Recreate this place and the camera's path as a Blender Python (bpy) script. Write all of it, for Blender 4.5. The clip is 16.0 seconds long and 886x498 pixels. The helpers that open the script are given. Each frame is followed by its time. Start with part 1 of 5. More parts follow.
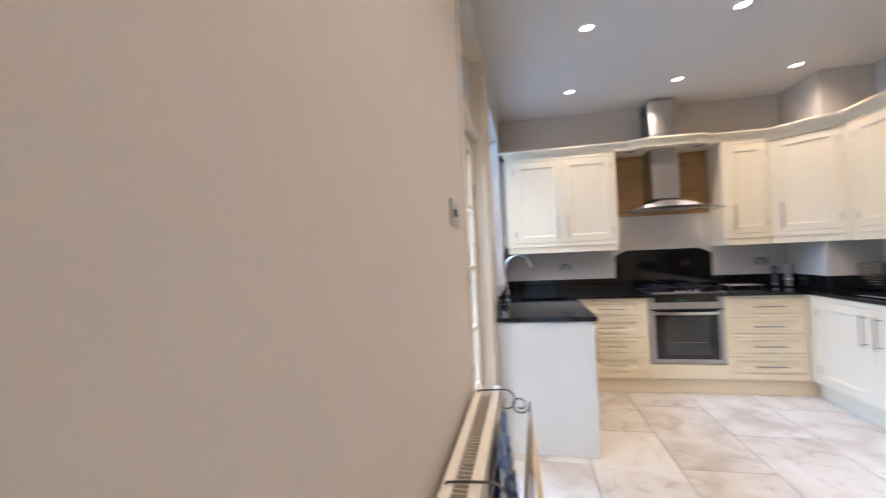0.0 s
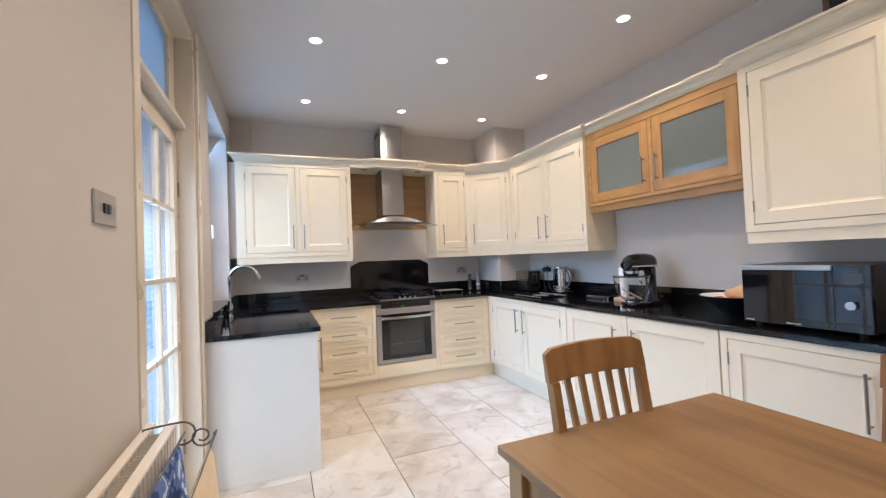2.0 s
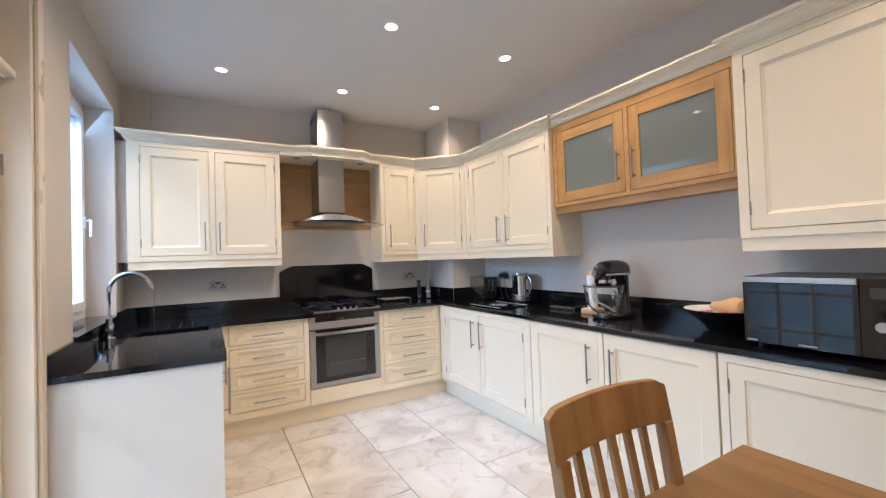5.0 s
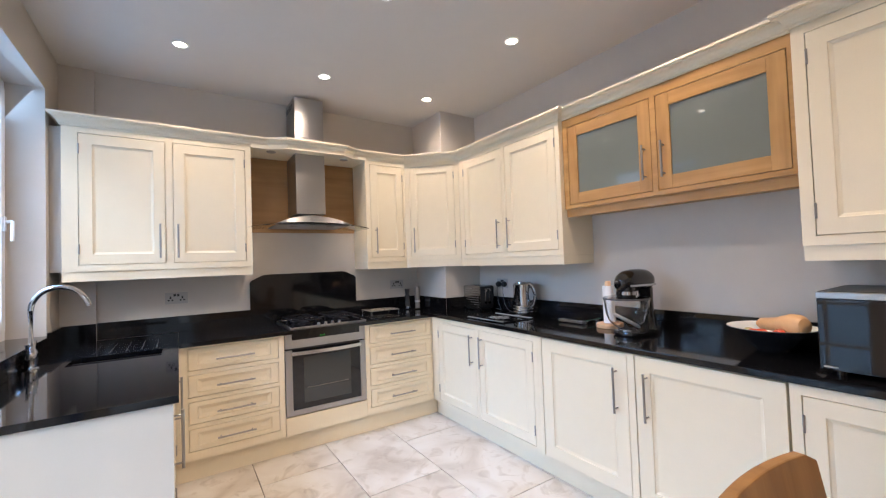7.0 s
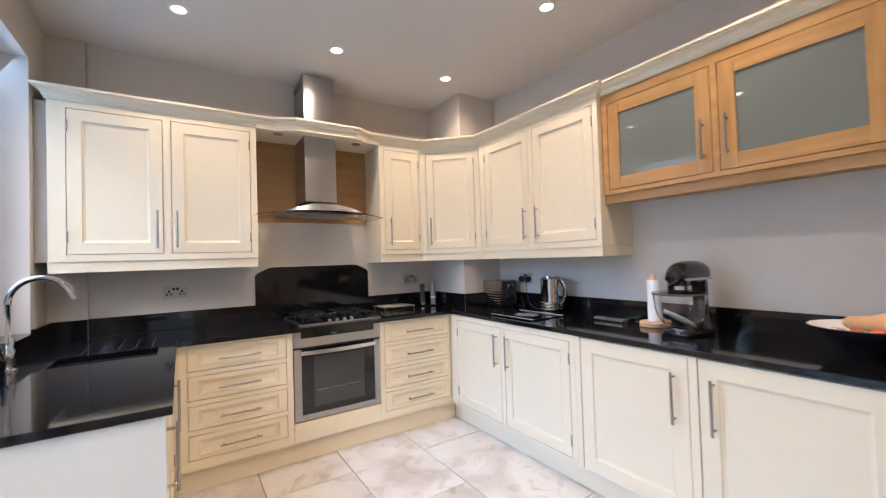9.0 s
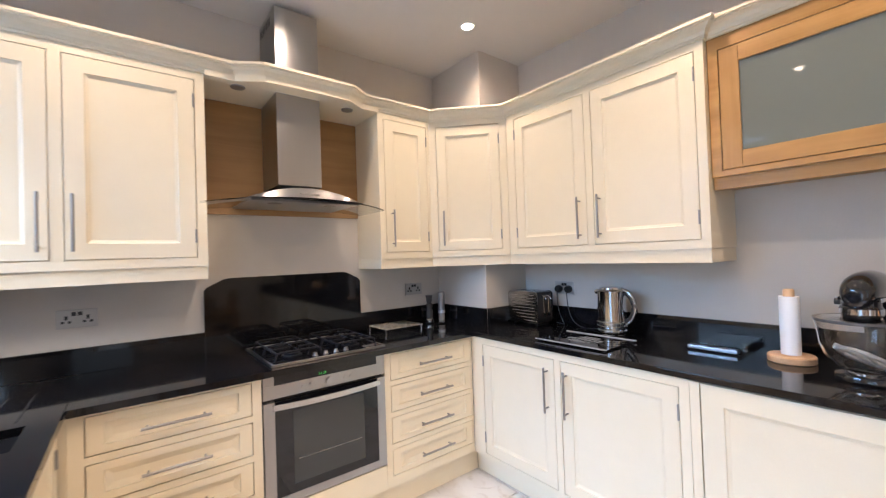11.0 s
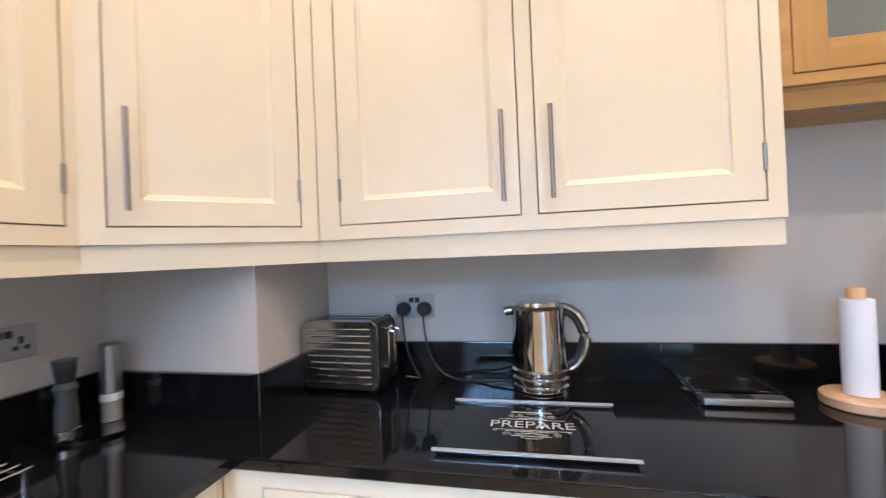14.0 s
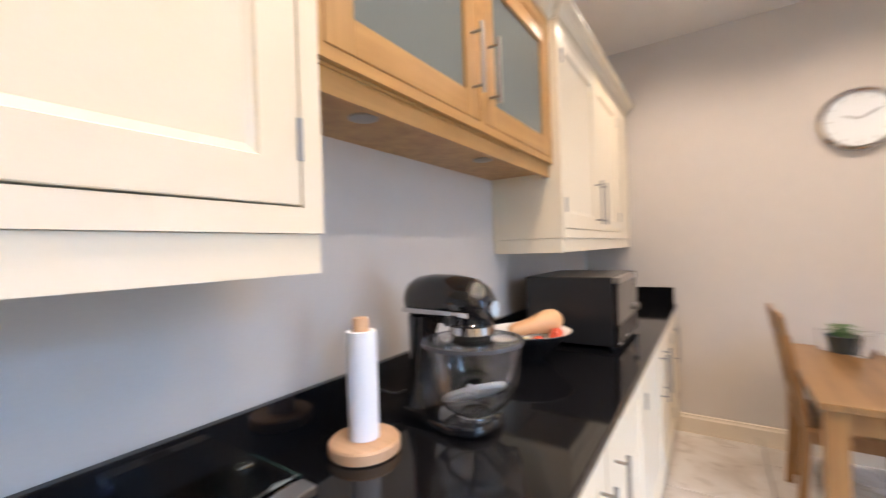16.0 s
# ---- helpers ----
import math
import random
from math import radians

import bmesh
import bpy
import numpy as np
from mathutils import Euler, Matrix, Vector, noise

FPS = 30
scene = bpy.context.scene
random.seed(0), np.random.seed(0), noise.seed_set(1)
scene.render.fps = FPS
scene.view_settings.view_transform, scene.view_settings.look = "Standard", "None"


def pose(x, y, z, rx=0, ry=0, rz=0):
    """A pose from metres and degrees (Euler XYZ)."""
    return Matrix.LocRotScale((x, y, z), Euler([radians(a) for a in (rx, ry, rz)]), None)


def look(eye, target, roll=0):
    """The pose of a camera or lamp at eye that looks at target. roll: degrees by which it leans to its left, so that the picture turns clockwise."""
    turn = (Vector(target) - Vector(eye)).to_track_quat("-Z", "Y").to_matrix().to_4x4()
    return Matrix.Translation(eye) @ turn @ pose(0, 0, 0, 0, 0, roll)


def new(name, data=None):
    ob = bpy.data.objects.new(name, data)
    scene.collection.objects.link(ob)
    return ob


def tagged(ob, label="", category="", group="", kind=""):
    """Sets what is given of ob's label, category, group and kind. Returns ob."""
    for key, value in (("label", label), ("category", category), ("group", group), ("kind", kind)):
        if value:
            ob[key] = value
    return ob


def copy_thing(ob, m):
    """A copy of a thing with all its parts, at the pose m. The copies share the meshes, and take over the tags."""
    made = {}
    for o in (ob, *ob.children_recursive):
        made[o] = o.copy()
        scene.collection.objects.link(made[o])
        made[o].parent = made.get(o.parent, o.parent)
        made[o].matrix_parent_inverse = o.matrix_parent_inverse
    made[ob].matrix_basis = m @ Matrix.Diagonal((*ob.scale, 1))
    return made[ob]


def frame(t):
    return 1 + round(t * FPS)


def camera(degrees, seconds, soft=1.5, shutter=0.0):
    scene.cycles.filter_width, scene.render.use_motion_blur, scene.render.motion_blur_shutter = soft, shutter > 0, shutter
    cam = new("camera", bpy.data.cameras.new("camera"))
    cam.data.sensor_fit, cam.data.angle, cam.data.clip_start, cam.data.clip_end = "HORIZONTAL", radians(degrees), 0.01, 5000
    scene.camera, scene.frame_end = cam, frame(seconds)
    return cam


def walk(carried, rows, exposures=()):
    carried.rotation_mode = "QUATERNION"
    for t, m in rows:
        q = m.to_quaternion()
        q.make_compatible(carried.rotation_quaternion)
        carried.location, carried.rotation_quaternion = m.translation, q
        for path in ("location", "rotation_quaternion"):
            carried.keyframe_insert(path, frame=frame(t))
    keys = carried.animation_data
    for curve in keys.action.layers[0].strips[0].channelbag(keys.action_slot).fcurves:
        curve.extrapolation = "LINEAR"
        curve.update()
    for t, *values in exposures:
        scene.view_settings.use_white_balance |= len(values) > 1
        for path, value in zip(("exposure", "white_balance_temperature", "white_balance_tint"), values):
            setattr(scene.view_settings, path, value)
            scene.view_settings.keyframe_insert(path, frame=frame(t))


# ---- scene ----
cam = camera(95.5, 16.0, 1.2, 0.5)
PATH = [
    (0, (-0.148, -0.027, 1.34), (-0.548, 1.932, 1.378), -2.5),
    (0.5, (-0.118, -0.031, 1.335), (0.009, 1.965, 1.378), -2.4),
    (1, (-0.049, -0.024, 1.322), (0.418, 1.92, 1.365), -2.3),
    (1.5, (0.025, -0.023, 1.32), (0.681, 1.865, 1.364), -2.3),
    (2, (0.046, -0.01, 1.318), (0.804, 1.84, 1.364), -2.3),
    (2.5, (0.046, -0.005, 1.32), (0.854, 1.824, 1.366), -2.3),
    (3, (0.057, 0.029, 1.327), (0.899, 1.843, 1.372), -2.2),
    (3.5, (0.134, 0.132, 1.332), (1.003, 1.933, 1.378), -2.1),
    (4, (0.189, 0.262, 1.324), (1.098, 2.043, 1.369), -2.0),
    (6.3, (0.262, 0.757, 1.381), (1.349, 2.435, 1.437), -2.0),
    (6.5, (0.275, 0.819, 1.376), (1.368, 2.493, 1.435), -2.0),
    (7, (0.287, 0.859, 1.384), (1.389, 2.527, 1.442), -2.0),
    (7.5, (0.24, 0.778, 1.378), (1.353, 2.439, 1.442), -2.0),
    (8, (0.249, 0.815, 1.359), (1.361, 2.476, 1.42), -1.9),
    (8.5, (0.285, 0.94, 1.317), (1.39, 2.606, 1.376), -1.8),
    (9, (0.315, 1.157, 1.348), (1.405, 2.833, 1.394), -1.8),
    (11.3, (0.514, 2.154, 1.402), (1.814, 3.674, 1.435), -2.0),
    (11.5, (0.556, 2.231, 1.391), (1.91, 3.703, 1.429), -2.0),
    (12, (0.768, 2.445, 1.372), (2.262, 3.774, 1.409), -1.9),
    (12.5, (0.976, 2.693, 1.344), (2.622, 3.829, 1.381), -2.1),
    (13, (1.152, 2.923, 1.353), (2.913, 3.87, 1.382), -2.1),
    (13.5, (1.316, 3.148, 1.347), (3.186, 3.857, 1.37), -2.3),
    (14, (1.417, 3.286, 1.344), (3.372, 3.707, 1.362), -2.4),
    (14.5, (1.513, 3.344, 1.37), (3.513, 3.343, 1.373), -2.5),
    (15, (1.753, 3.269, 1.368), (3.674, 2.712, 1.38), -2.3),
    (15.5, (1.928, 3.163, 1.382), (3.578, 2.032, 1.392), -2.3),
    (15.6, (1.945, 3.151, 1.382), (3.508, 1.899, 1.376), -2.2),
    (16, (1.97, 3.135, 1.361), (3.082, 1.473, 1.363), -2.0),
]
EXPOSURES = [(0, -0.04, 5800, 10), (2, 0.0, 5850, 9), (4.5, -0.02, 5950, 9), (8, -0.04, 6100, 11), (12, 0.16, 6300, 12), (14, 0.2, 6200, 12), (15.0, 0.2, 6200, 12), (15.4, 0.28, 6200, 12), (16, 0.38, 6150, 12)]
walk(cam, [(t, look(eye, target, roll)) for t, eye, target, roll in PATH], EXPOSURES)

# ---- world, daylight, exposure ----
scene.view_settings.exposure = 0.0
world = bpy.data.worlds.new("sky")
scene.world = world
world.use_nodes = True
wt = world.node_tree
sky = wt.nodes.new("ShaderNodeTexSky")
sky.sky_type, sky.sun_disc = "NISHITA", False
sky.sun_elevation, sky.sun_rotation = radians(32), radians(250)
wt.links.new(sky.outputs["Color"], wt.nodes["Background"].inputs["Color"])
wt.nodes["Background"].inputs["Strength"].default_value = 0.12

LW, RW, BW, REAR, CEIL = -0.38, 2.82, 4.58, -0.206, 2.82
TOP = 0.91


def lamp(name, kind, m, energy, color=(1, 1, 1), **more):
    data = bpy.data.lights.new(name, kind)
    data.energy, data.color = energy, color
    for key, value in more.items():
        if key == "size":
            data.size = value
        elif key == "size_y":
            data.shape, data.size_y = "RECTANGLE", value
        elif key == "spot":
            data.spot_size, data.spot_blend = radians(value), 1.0
        elif key == "soft":
            data.shadow_soft_size = value
        elif key == "angle":
            data.angle = radians(value)
    ob = new(name, data)
    ob.matrix_world = m
    return ob


lamp("sun", "SUN", look((-6, -3, 6), (0, 3, 1)), 1.0, (1, 0.95, 0.88), angle=10)
lamp("window_daylight", "AREA", look((-0.80, 3.72, 2.0), (1.6, 3.5, 0.5)), 13, (0.42, 0.66, 1.0), size=1.1, size_y=1.2)
lamp("sky_beyond_window", "AREA", look((-3.0, 4.5, 4.0), (2.2, 3.0, 0.4)), 600, (0.27, 0.54, 1.0), size=3.0, size_y=2.0)
lamp("door_daylight", "AREA", look((-0.66, 2.12, 0.85), (2, 2.6, 0.3)), 28, (0.56, 0.77, 1.0), size=0.95, size_y=1.5)
# Cool fill lamp added in an unseen rear gap, to brighten panel and doors.
lamp("unseen_rear_fill", "AREA", look((0.16, -0.42, 1.0), (1.8, 2.2, 0.6)), 4, (0.72, 0.86, 1.0), size=0.8, size_y=1.9)

# The row at y 0.5 is out of view, added to light the plain wall.
DOWNLIGHTS = [(x, y) for y in (3.86, 2.77, 1.9, 0.5) for x in (0.32, 1.24, 2.15)]


# ---- materials ----
def mat(name, color, rough=0.5, metal=0.0, bump=0.0, scale=40.0, vary=0.0, spec=0.5, coat=0.0, emit=None, power=0.0, detail=4.0):
    m = bpy.data.materials.new(name)
    m.use_nodes = True
    nt = m.node_tree
    b = nt.nodes["Principled BSDF"]
    b.inputs["Base Color"].default_value = (*color, 1)
    b.inputs["Roughness"].default_value = rough
    b.inputs["Metallic"].default_value = metal
    b.inputs["Specular IOR Level"].default_value = spec
    b.inputs["Coat Weight"].default_value = coat
    if emit:
        b.inputs["Emission Color"].default_value = (*emit, 1)
        b.inputs["Emission Strength"].default_value = power
    if bump or vary:
        co = nt.nodes.new("ShaderNodeTexCoord")
        n1 = nt.nodes.new("ShaderNodeTexNoise")
        n1.inputs["Scale"].default_value, n1.inputs["Detail"].default_value = scale, detail
        nt.links.new(co.outputs["Object"], n1.inputs["Vector"])
        if vary:
            n2 = nt.nodes.new("ShaderNodeTexNoise")
            n2.inputs["Scale"].default_value = scale * 0.06
            nt.links.new(co.outputs["Object"], n2.inputs["Vector"])
            add = nt.nodes.new("ShaderNodeMath")
            add.operation = "ADD"
            nt.links.new(n1.outputs["Fac"], add.inputs[0])
            nt.links.new(n2.outputs["Fac"], add.inputs[1])
            rng = nt.nodes.new("ShaderNodeMapRange")
            rng.inputs["From Min"].default_value, rng.inputs["From Max"].default_value = 0.6, 1.4
            rng.inputs["To Min"].default_value, rng.inputs["To Max"].default_value = 1 - vary, 1 + vary
            nt.links.new(add.outputs[0], rng.inputs["Value"])
            hsv = nt.nodes.new("ShaderNodeHueSaturation")
            hsv.inputs["Color"].default_value = (*color, 1)
            nt.links.new(rng.outputs[0], hsv.inputs["Value"])
            nt.links.new(hsv.outputs[0], b.inputs["Base Color"])
            r2 = nt.nodes.new("ShaderNodeMapRange")
            r2.inputs["To Min"].default_value, r2.inputs["To Max"].default_value = max(0.02, rough - 0.08), rough + 0.08
            nt.links.new(n2.outputs["Fac"], r2.inputs["Value"])
            nt.links.new(r2.outputs[0], b.inputs["Roughness"])
        if bump:
            bp = nt.nodes.new("ShaderNodeBump")
            bp.inputs["Strength"].default_value, bp.inputs["Distance"].default_value = bump, 0.002
            nt.links.new(n1.outputs["Fac"], bp.inputs["Height"])
            nt.links.new(bp.outputs[0], b.inputs["Normal"])
    return m


def wood(name, dark, light, scale=1.0, axis="X", rough=0.45, boards=0.0):
    """Long grain along the axis, with pores; boards: the width of glued staves."""
    m = bpy.data.materials.new(name)
    m.use_nodes = True
    nt = m.node_tree
    b = nt.nodes["Principled BSDF"]
    b.inputs["Roughness"].default_value = rough
    co = nt.nodes.new("ShaderNodeTexCoord")
    mp = nt.nodes.new("ShaderNodeMapping")
    long, wide = 1.6 * scale, 22 * scale
    mp.inputs["Scale"].default_value = (long if axis == "X" else wide, long if axis == "Y" else wide, long if axis == "Z" else wide)
    nt.links.new(co.outputs["Object"], mp.inputs["Vector"])
    n1 = nt.nodes.new("ShaderNodeTexNoise")
    n1.inputs["Scale"].default_value, n1.inputs["Detail"].default_value, n1.inputs["Distortion"].default_value = 1.0, 6.0, 0.4
    nt.links.new(mp.outputs[0], n1.inputs["Vector"])
    n2 = nt.nodes.new("ShaderNodeTexNoise")
    n2.inputs["Scale"].default_value, n2.inputs["Detail"].default_value = 5.0, 3.0
    nt.links.new(co.outputs["Object"], n2.inputs["Vector"])
    mix = nt.nodes.new("ShaderNodeMath")
    mix.operation = "MULTIPLY_ADD"
    mix.inputs[1].default_value = 0.45
    nt.links.new(n2.outputs["Fac"], mix.inputs[0])
    nt.links.new(n1.outputs["Fac"], mix.inputs[2])
    last = mix
    if boards:
        sep = nt.nodes.new("ShaderNodeSeparateXYZ")
        nt.links.new(co.outputs["Object"], sep.inputs[0])
        div = nt.nodes.new("ShaderNodeMath")
        div.operation = "DIVIDE"
        div.inputs[1].default_value = boards
        nt.links.new(sep.outputs["Y" if axis == "X" else "X"], div.inputs[0])
        fl = nt.nodes.new("ShaderNodeMath")
        fl.operation = "FLOOR"
        nt.links.new(div.outputs[0], fl.inputs[0])
        wn = nt.nodes.new("ShaderNodeTexWhiteNoise")
        wn.noise_dimensions = "1D"
        nt.links.new(fl.outputs[0], wn.inputs["W"])
        ad = nt.nodes.new("ShaderNodeMath")
        ad.operation = "MULTIPLY_ADD"
        ad.inputs[1].default_value = 0.34
        nt.links.new(wn.outputs["Value"], ad.inputs[0])
        nt.links.new(mix.outputs[0], ad.inputs[2])
        last = ad
    ramp = nt.nodes.new("ShaderNodeValToRGB")
    ramp.color_ramp.elements[0].position, ramp.color_ramp.elements[1].position = 0.45, 1.0
    ramp.color_ramp.elements[0].color, ramp.color_ramp.elements[1].color = (*dark, 1), (*light, 1)
    nt.links.new(last.outputs[0], ramp.inputs[0])
    nt.links.new(ramp.outputs[0], b.inputs["Base Color"])
    bp = nt.nodes.new("ShaderNodeBump")
    bp.inputs["Strength"].default_value, bp.inputs["Distance"].default_value = 0.15, 0.001
    nt.links.new(n1.outputs["Fac"], bp.inputs["Height"])
    nt.links.new(bp.outputs[0], b.inputs["Normal"])
    return m


def brushed(name, color, rough):
    """Metal brushed along its width: highlights stretch upright."""
    m = mat(name, color, rough, 1.0)
    b = m.node_tree.nodes["Principled BSDF"]
    b.inputs["Anisotropic"].default_value = 0.8
    b.inputs["Anisotropic Rotation"].default_value = 0.25
    t = m.node_tree.nodes.new("ShaderNodeTangent")
    t.direction_type, t.axis = "RADIAL", "Z"
    m.node_tree.links.new(t.outputs[0], b.inputs["Tangent"])
    return m


def glass(name, color=(1, 1, 1), rough=0.0, ior=1.45):
    m = mat(name, color, rough)
    b = m.node_tree.nodes["Principled BSDF"]
    b.inputs["Transmission Weight"].default_value, b.inputs["IOR"].default_value = 1.0, ior
    return m


def stone_tile():
    m = mat("travertine_tile", (0.6, 0.53, 0.44), 0.32)
    nt = m.node_tree
    b = nt.nodes["Principled BSDF"]
    co = nt.nodes.new("ShaderNodeTexCoord")
    info = nt.nodes.new("ShaderNodeObjectInfo")
    off = nt.nodes.new("ShaderNodeVectorMath")
    off.operation = "MULTIPLY_ADD"
    off.inputs[1].default_value = (1, 1, 1)
    sc = nt.nodes.new("ShaderNodeVectorMath")
    sc.operation = "SCALE"
    sc.inputs[0].default_value = (13.0, 7.0, 3.0)
    nt.links.new(info.outputs["Random"], sc.inputs["Scale"])
    nt.links.new(co.outputs["Object"], off.inputs[0])
    nt.links.new(sc.outputs[0], off.inputs[2])
    big = nt.nodes.new("ShaderNodeTexNoise")
    big.inputs["Scale"].default_value, big.inputs["Detail"].default_value, big.inputs["Distortion"].default_value = 2.6, 7.0, 1.1
    nt.links.new(off.outputs[0], big.inputs["Vector"])
    vein = nt.nodes.new("ShaderNodeTexNoise")
    vein.inputs["Scale"].default_value, vein.inputs["Detail"].default_value, vein.inputs["Distortion"].default_value = 5.5, 9.0, 1.8
    nt.links.new(off.outputs[0], vein.inputs["Vector"])
    r1 = nt.nodes.new("ShaderNodeValToRGB")
    e = r1.color_ramp.elements
    e[0].position, e[0].color = 0.3, (0.44, 0.385, 0.325, 1)
    e[1].position, e[1].color = 0.62, (0.62, 0.585, 0.535, 1)
    x = e.new(0.47)
    x.color = (0.56, 0.51, 0.45, 1)
    nt.links.new(big.outputs["Fac"], r1.inputs[0])
    r2 = nt.nodes.new("ShaderNodeValToRGB")
    e = r2.color_ramp.elements
    e[0].position, e[0].color = 0.55, (1, 1, 1, 1)
    e[1].position, e[1].color = 0.72, (0.50, 0.45, 0.40, 1)
    x = e.new(0.61)
    x.color = (0.80, 0.75, 0.70, 1)
    nt.links.new(vein.outputs["Fac"], r2.inputs[0])
    mul = nt.nodes.new("ShaderNodeMixRGB")
    mul.blend_type = "MULTIPLY"
    mul.inputs[0].default_value = 0.5
    nt.links.new(r1.outputs[0], mul.inputs[1])
    nt.links.new(r2.outputs[0], mul.inputs[2])
    nt.links.new(mul.outputs[0], b.inputs["Base Color"])
    bp = nt.nodes.new("ShaderNodeBump")
    bp.inputs["Strength"].default_value, bp.inputs["Distance"].default_value = 0.12, 0.002
    nt.links.new(vein.outputs["Fac"], bp.inputs["Height"])
    nt.links.new(bp.outputs[0], b.inputs["Normal"])
    return m


def granite():
    m = mat("black_granite", (0.006, 0.006, 0.007), 0.06, spec=0.5)
    nt = m.node_tree
    b = nt.nodes["Principled BSDF"]
    co = nt.nodes.new("ShaderNodeTexCoord")
    v = nt.nodes.new("ShaderNodeTexVoronoi")
    v.inputs["Scale"].default_value = 420
    nt.links.new(co.outputs["Object"], v.inputs["Vector"])
    r = nt.nodes.new("ShaderNodeValToRGB")
    e = r.color_ramp.elements
    e[0].position, e[0].color = 0.0, (0.035, 0.037, 0.045, 1)
    e[1].position, e[1].color = 0.16, (0.005, 0.005, 0.006, 1)
    nt.links.new(v.outputs["Distance"], r.inputs[0])
    nt.links.new(r.outputs[0], b.inputs["Base Color"])
    n = nt.nodes.new("ShaderNodeTexNoise")
    n.inputs["Scale"].default_value = 3.0
    nt.links.new(co.outputs["Object"], n.inputs["Vector"])
    r2 = nt.nodes.new("ShaderNodeMapRange")
    r2.inputs["To Min"].default_value, r2.inputs["To Max"].default_value = 0.03, 0.1
    nt.links.new(n.outputs["Fac"], r2.inputs["Value"])
    nt.links.new(r2.outputs[0], b.inputs["Roughness"])
    return m


def lace():
    """Net with a small repeated diamond figure; lets daylight through."""
    m = bpy.data.materials.new("lace_net")
    m.use_nodes = True
    nt = m.node_tree
    nt.nodes.clear()
    out = nt.nodes.new("ShaderNodeOutputMaterial")
    d = nt.nodes.new("ShaderNodeBsdfDiffuse")
    t = nt.nodes.new("ShaderNodeBsdfTranslucent")
    tr = nt.nodes.new("ShaderNodeBsdfTransparent")
    co = nt.nodes.new("ShaderNodeTexCoord")
    mp = nt.nodes.new("ShaderNodeMapping")
    mp.inputs["Rotation"].default_value = (radians(45), 0, 0)
    mp.inputs["Scale"].default_value = (1, 46, 46)
    nt.links.new(co.outputs["Object"], mp.inputs["Vector"])
    ch = nt.nodes.new("ShaderNodeTexChecker")
    ch.inputs["Scale"].default_value = 1.0
    ch.inputs["Color1"].default_value, ch.inputs["Color2"].default_value = (0.17, 0.20, 0.225, 1), (0.29, 0.32, 0.335, 1)
    nt.links.new(mp.outputs[0], ch.inputs["Vector"])
    nt.links.new(ch.outputs["Color"], d.inputs["Color"])
    nt.links.new(ch.outputs["Color"], t.inputs["Color"])
    m1 = nt.nodes.new("ShaderNodeMixShader")
    m1.inputs[0].default_value = 0.6
    nt.links.new(d.outputs[0], m1.inputs[1])
    nt.links.new(t.outputs[0], m1.inputs[2])
    m2 = nt.nodes.new("ShaderNodeMixShader")
    m2.inputs[0].default_value = 0.97
    nt.links.new(tr.outputs[0], m2.inputs[1])
    nt.links.new(m1.outputs[0], m2.inputs[2])
    nt.links.new(m2.outputs[0], out.inputs[0])
    return m


def towel_mat():
    m = mat("blue_pattern_cotton", (0.2, 0.3, 0.55), 0.9)
    nt = m.node_tree
    b = nt.nodes["Principled BSDF"]
    co = nt.nodes.new("ShaderNodeTexCoord")
    n = nt.nodes.new("ShaderNodeTexNoise")
    n.inputs["Scale"].default_value, n.inputs["Distortion"].default_value = 14.0, 1.2
    nt.links.new(co.outputs["Object"], n.inputs["Vector"])
    r = nt.nodes.new("ShaderNodeValToRGB")
    r.color_ramp.interpolation = "CONSTANT"
    e = r.color_ramp.elements
    e[0].position, e[0].color = 0.0, (0.03, 0.06, 0.2, 1)
    e[1].position, e[1].color = 0.58, (0.62, 0.66, 0.72, 1)
    x = e.new(0.44)
    x.color = (0.12, 0.2, 0.45, 1)
    nt.links.new(n.outputs["Fac"], r.inputs[0])
    nt.links.new(r.outputs[0], b.inputs["Base Color"])
    return m


PLASTER = mat("greige_plaster", (0.555, 0.507, 0.45), 0.75, bump=0.12, scale=160, vary=0.03)
CEILING = mat("ceiling_paint", (0.61, 0.585, 0.55), 0.8, bump=0.08, scale=120, vary=0.02)
OFFWHITE = mat("off_white_panel", (0.57, 0.545, 0.50), 0.4, bump=0.04, scale=200, vary=0.015)
CREAM = mat("cream_cabinet_paint", (0.76, 0.665, 0.495), 0.33, bump=0.05, scale=220, vary=0.02)
TRIM = mat("cream_gloss_trim", (0.66, 0.575, 0.45), 0.3, bump=0.04, scale=90, vary=0.02)
OAK = wood("oak_along", (0.33, 0.165, 0.046), (0.52, 0.295, 0.10), 1.0, "X", 0.38)
OAKV = wood("oak_upright", (0.33, 0.165, 0.046), (0.52, 0.295, 0.10), 1.0, "Z", 0.38)
OAKPANEL = wood("oak_veneer_panel", (0.27, 0.14, 0.052), (0.40, 0.225, 0.088), 0.8, "X", 0.45)
TABLE = wood("oak_table_staves", (0.095, 0.046, 0.015), (0.235, 0.128, 0.047), 0.8, "Y", 0.34, boards=0.115)
CHAIRW = wood("oak_chair", (0.18, 0.083, 0.024), (0.35, 0.185, 0.062), 1.0, "Z", 0.36)
BEECH = wood("beech_turned", (0.5, 0.3, 0.16), (0.68, 0.44, 0.26), 1.5, "X", 0.5)
STEEL = brushed("brushed_steel", (0.42, 0.41, 0.40), 0.3)
SINKSTONE = mat("black_composite", (0.014, 0.014, 0.015), 0.55, bump=0.2, scale=400)
POLISHED = mat("polished_steel", (0.60, 0.58, 0.56), 0.2, 1.0)
PLATE = mat("dark_nickel_plate", (0.44, 0.42, 0.40), 0.42, 0.6)
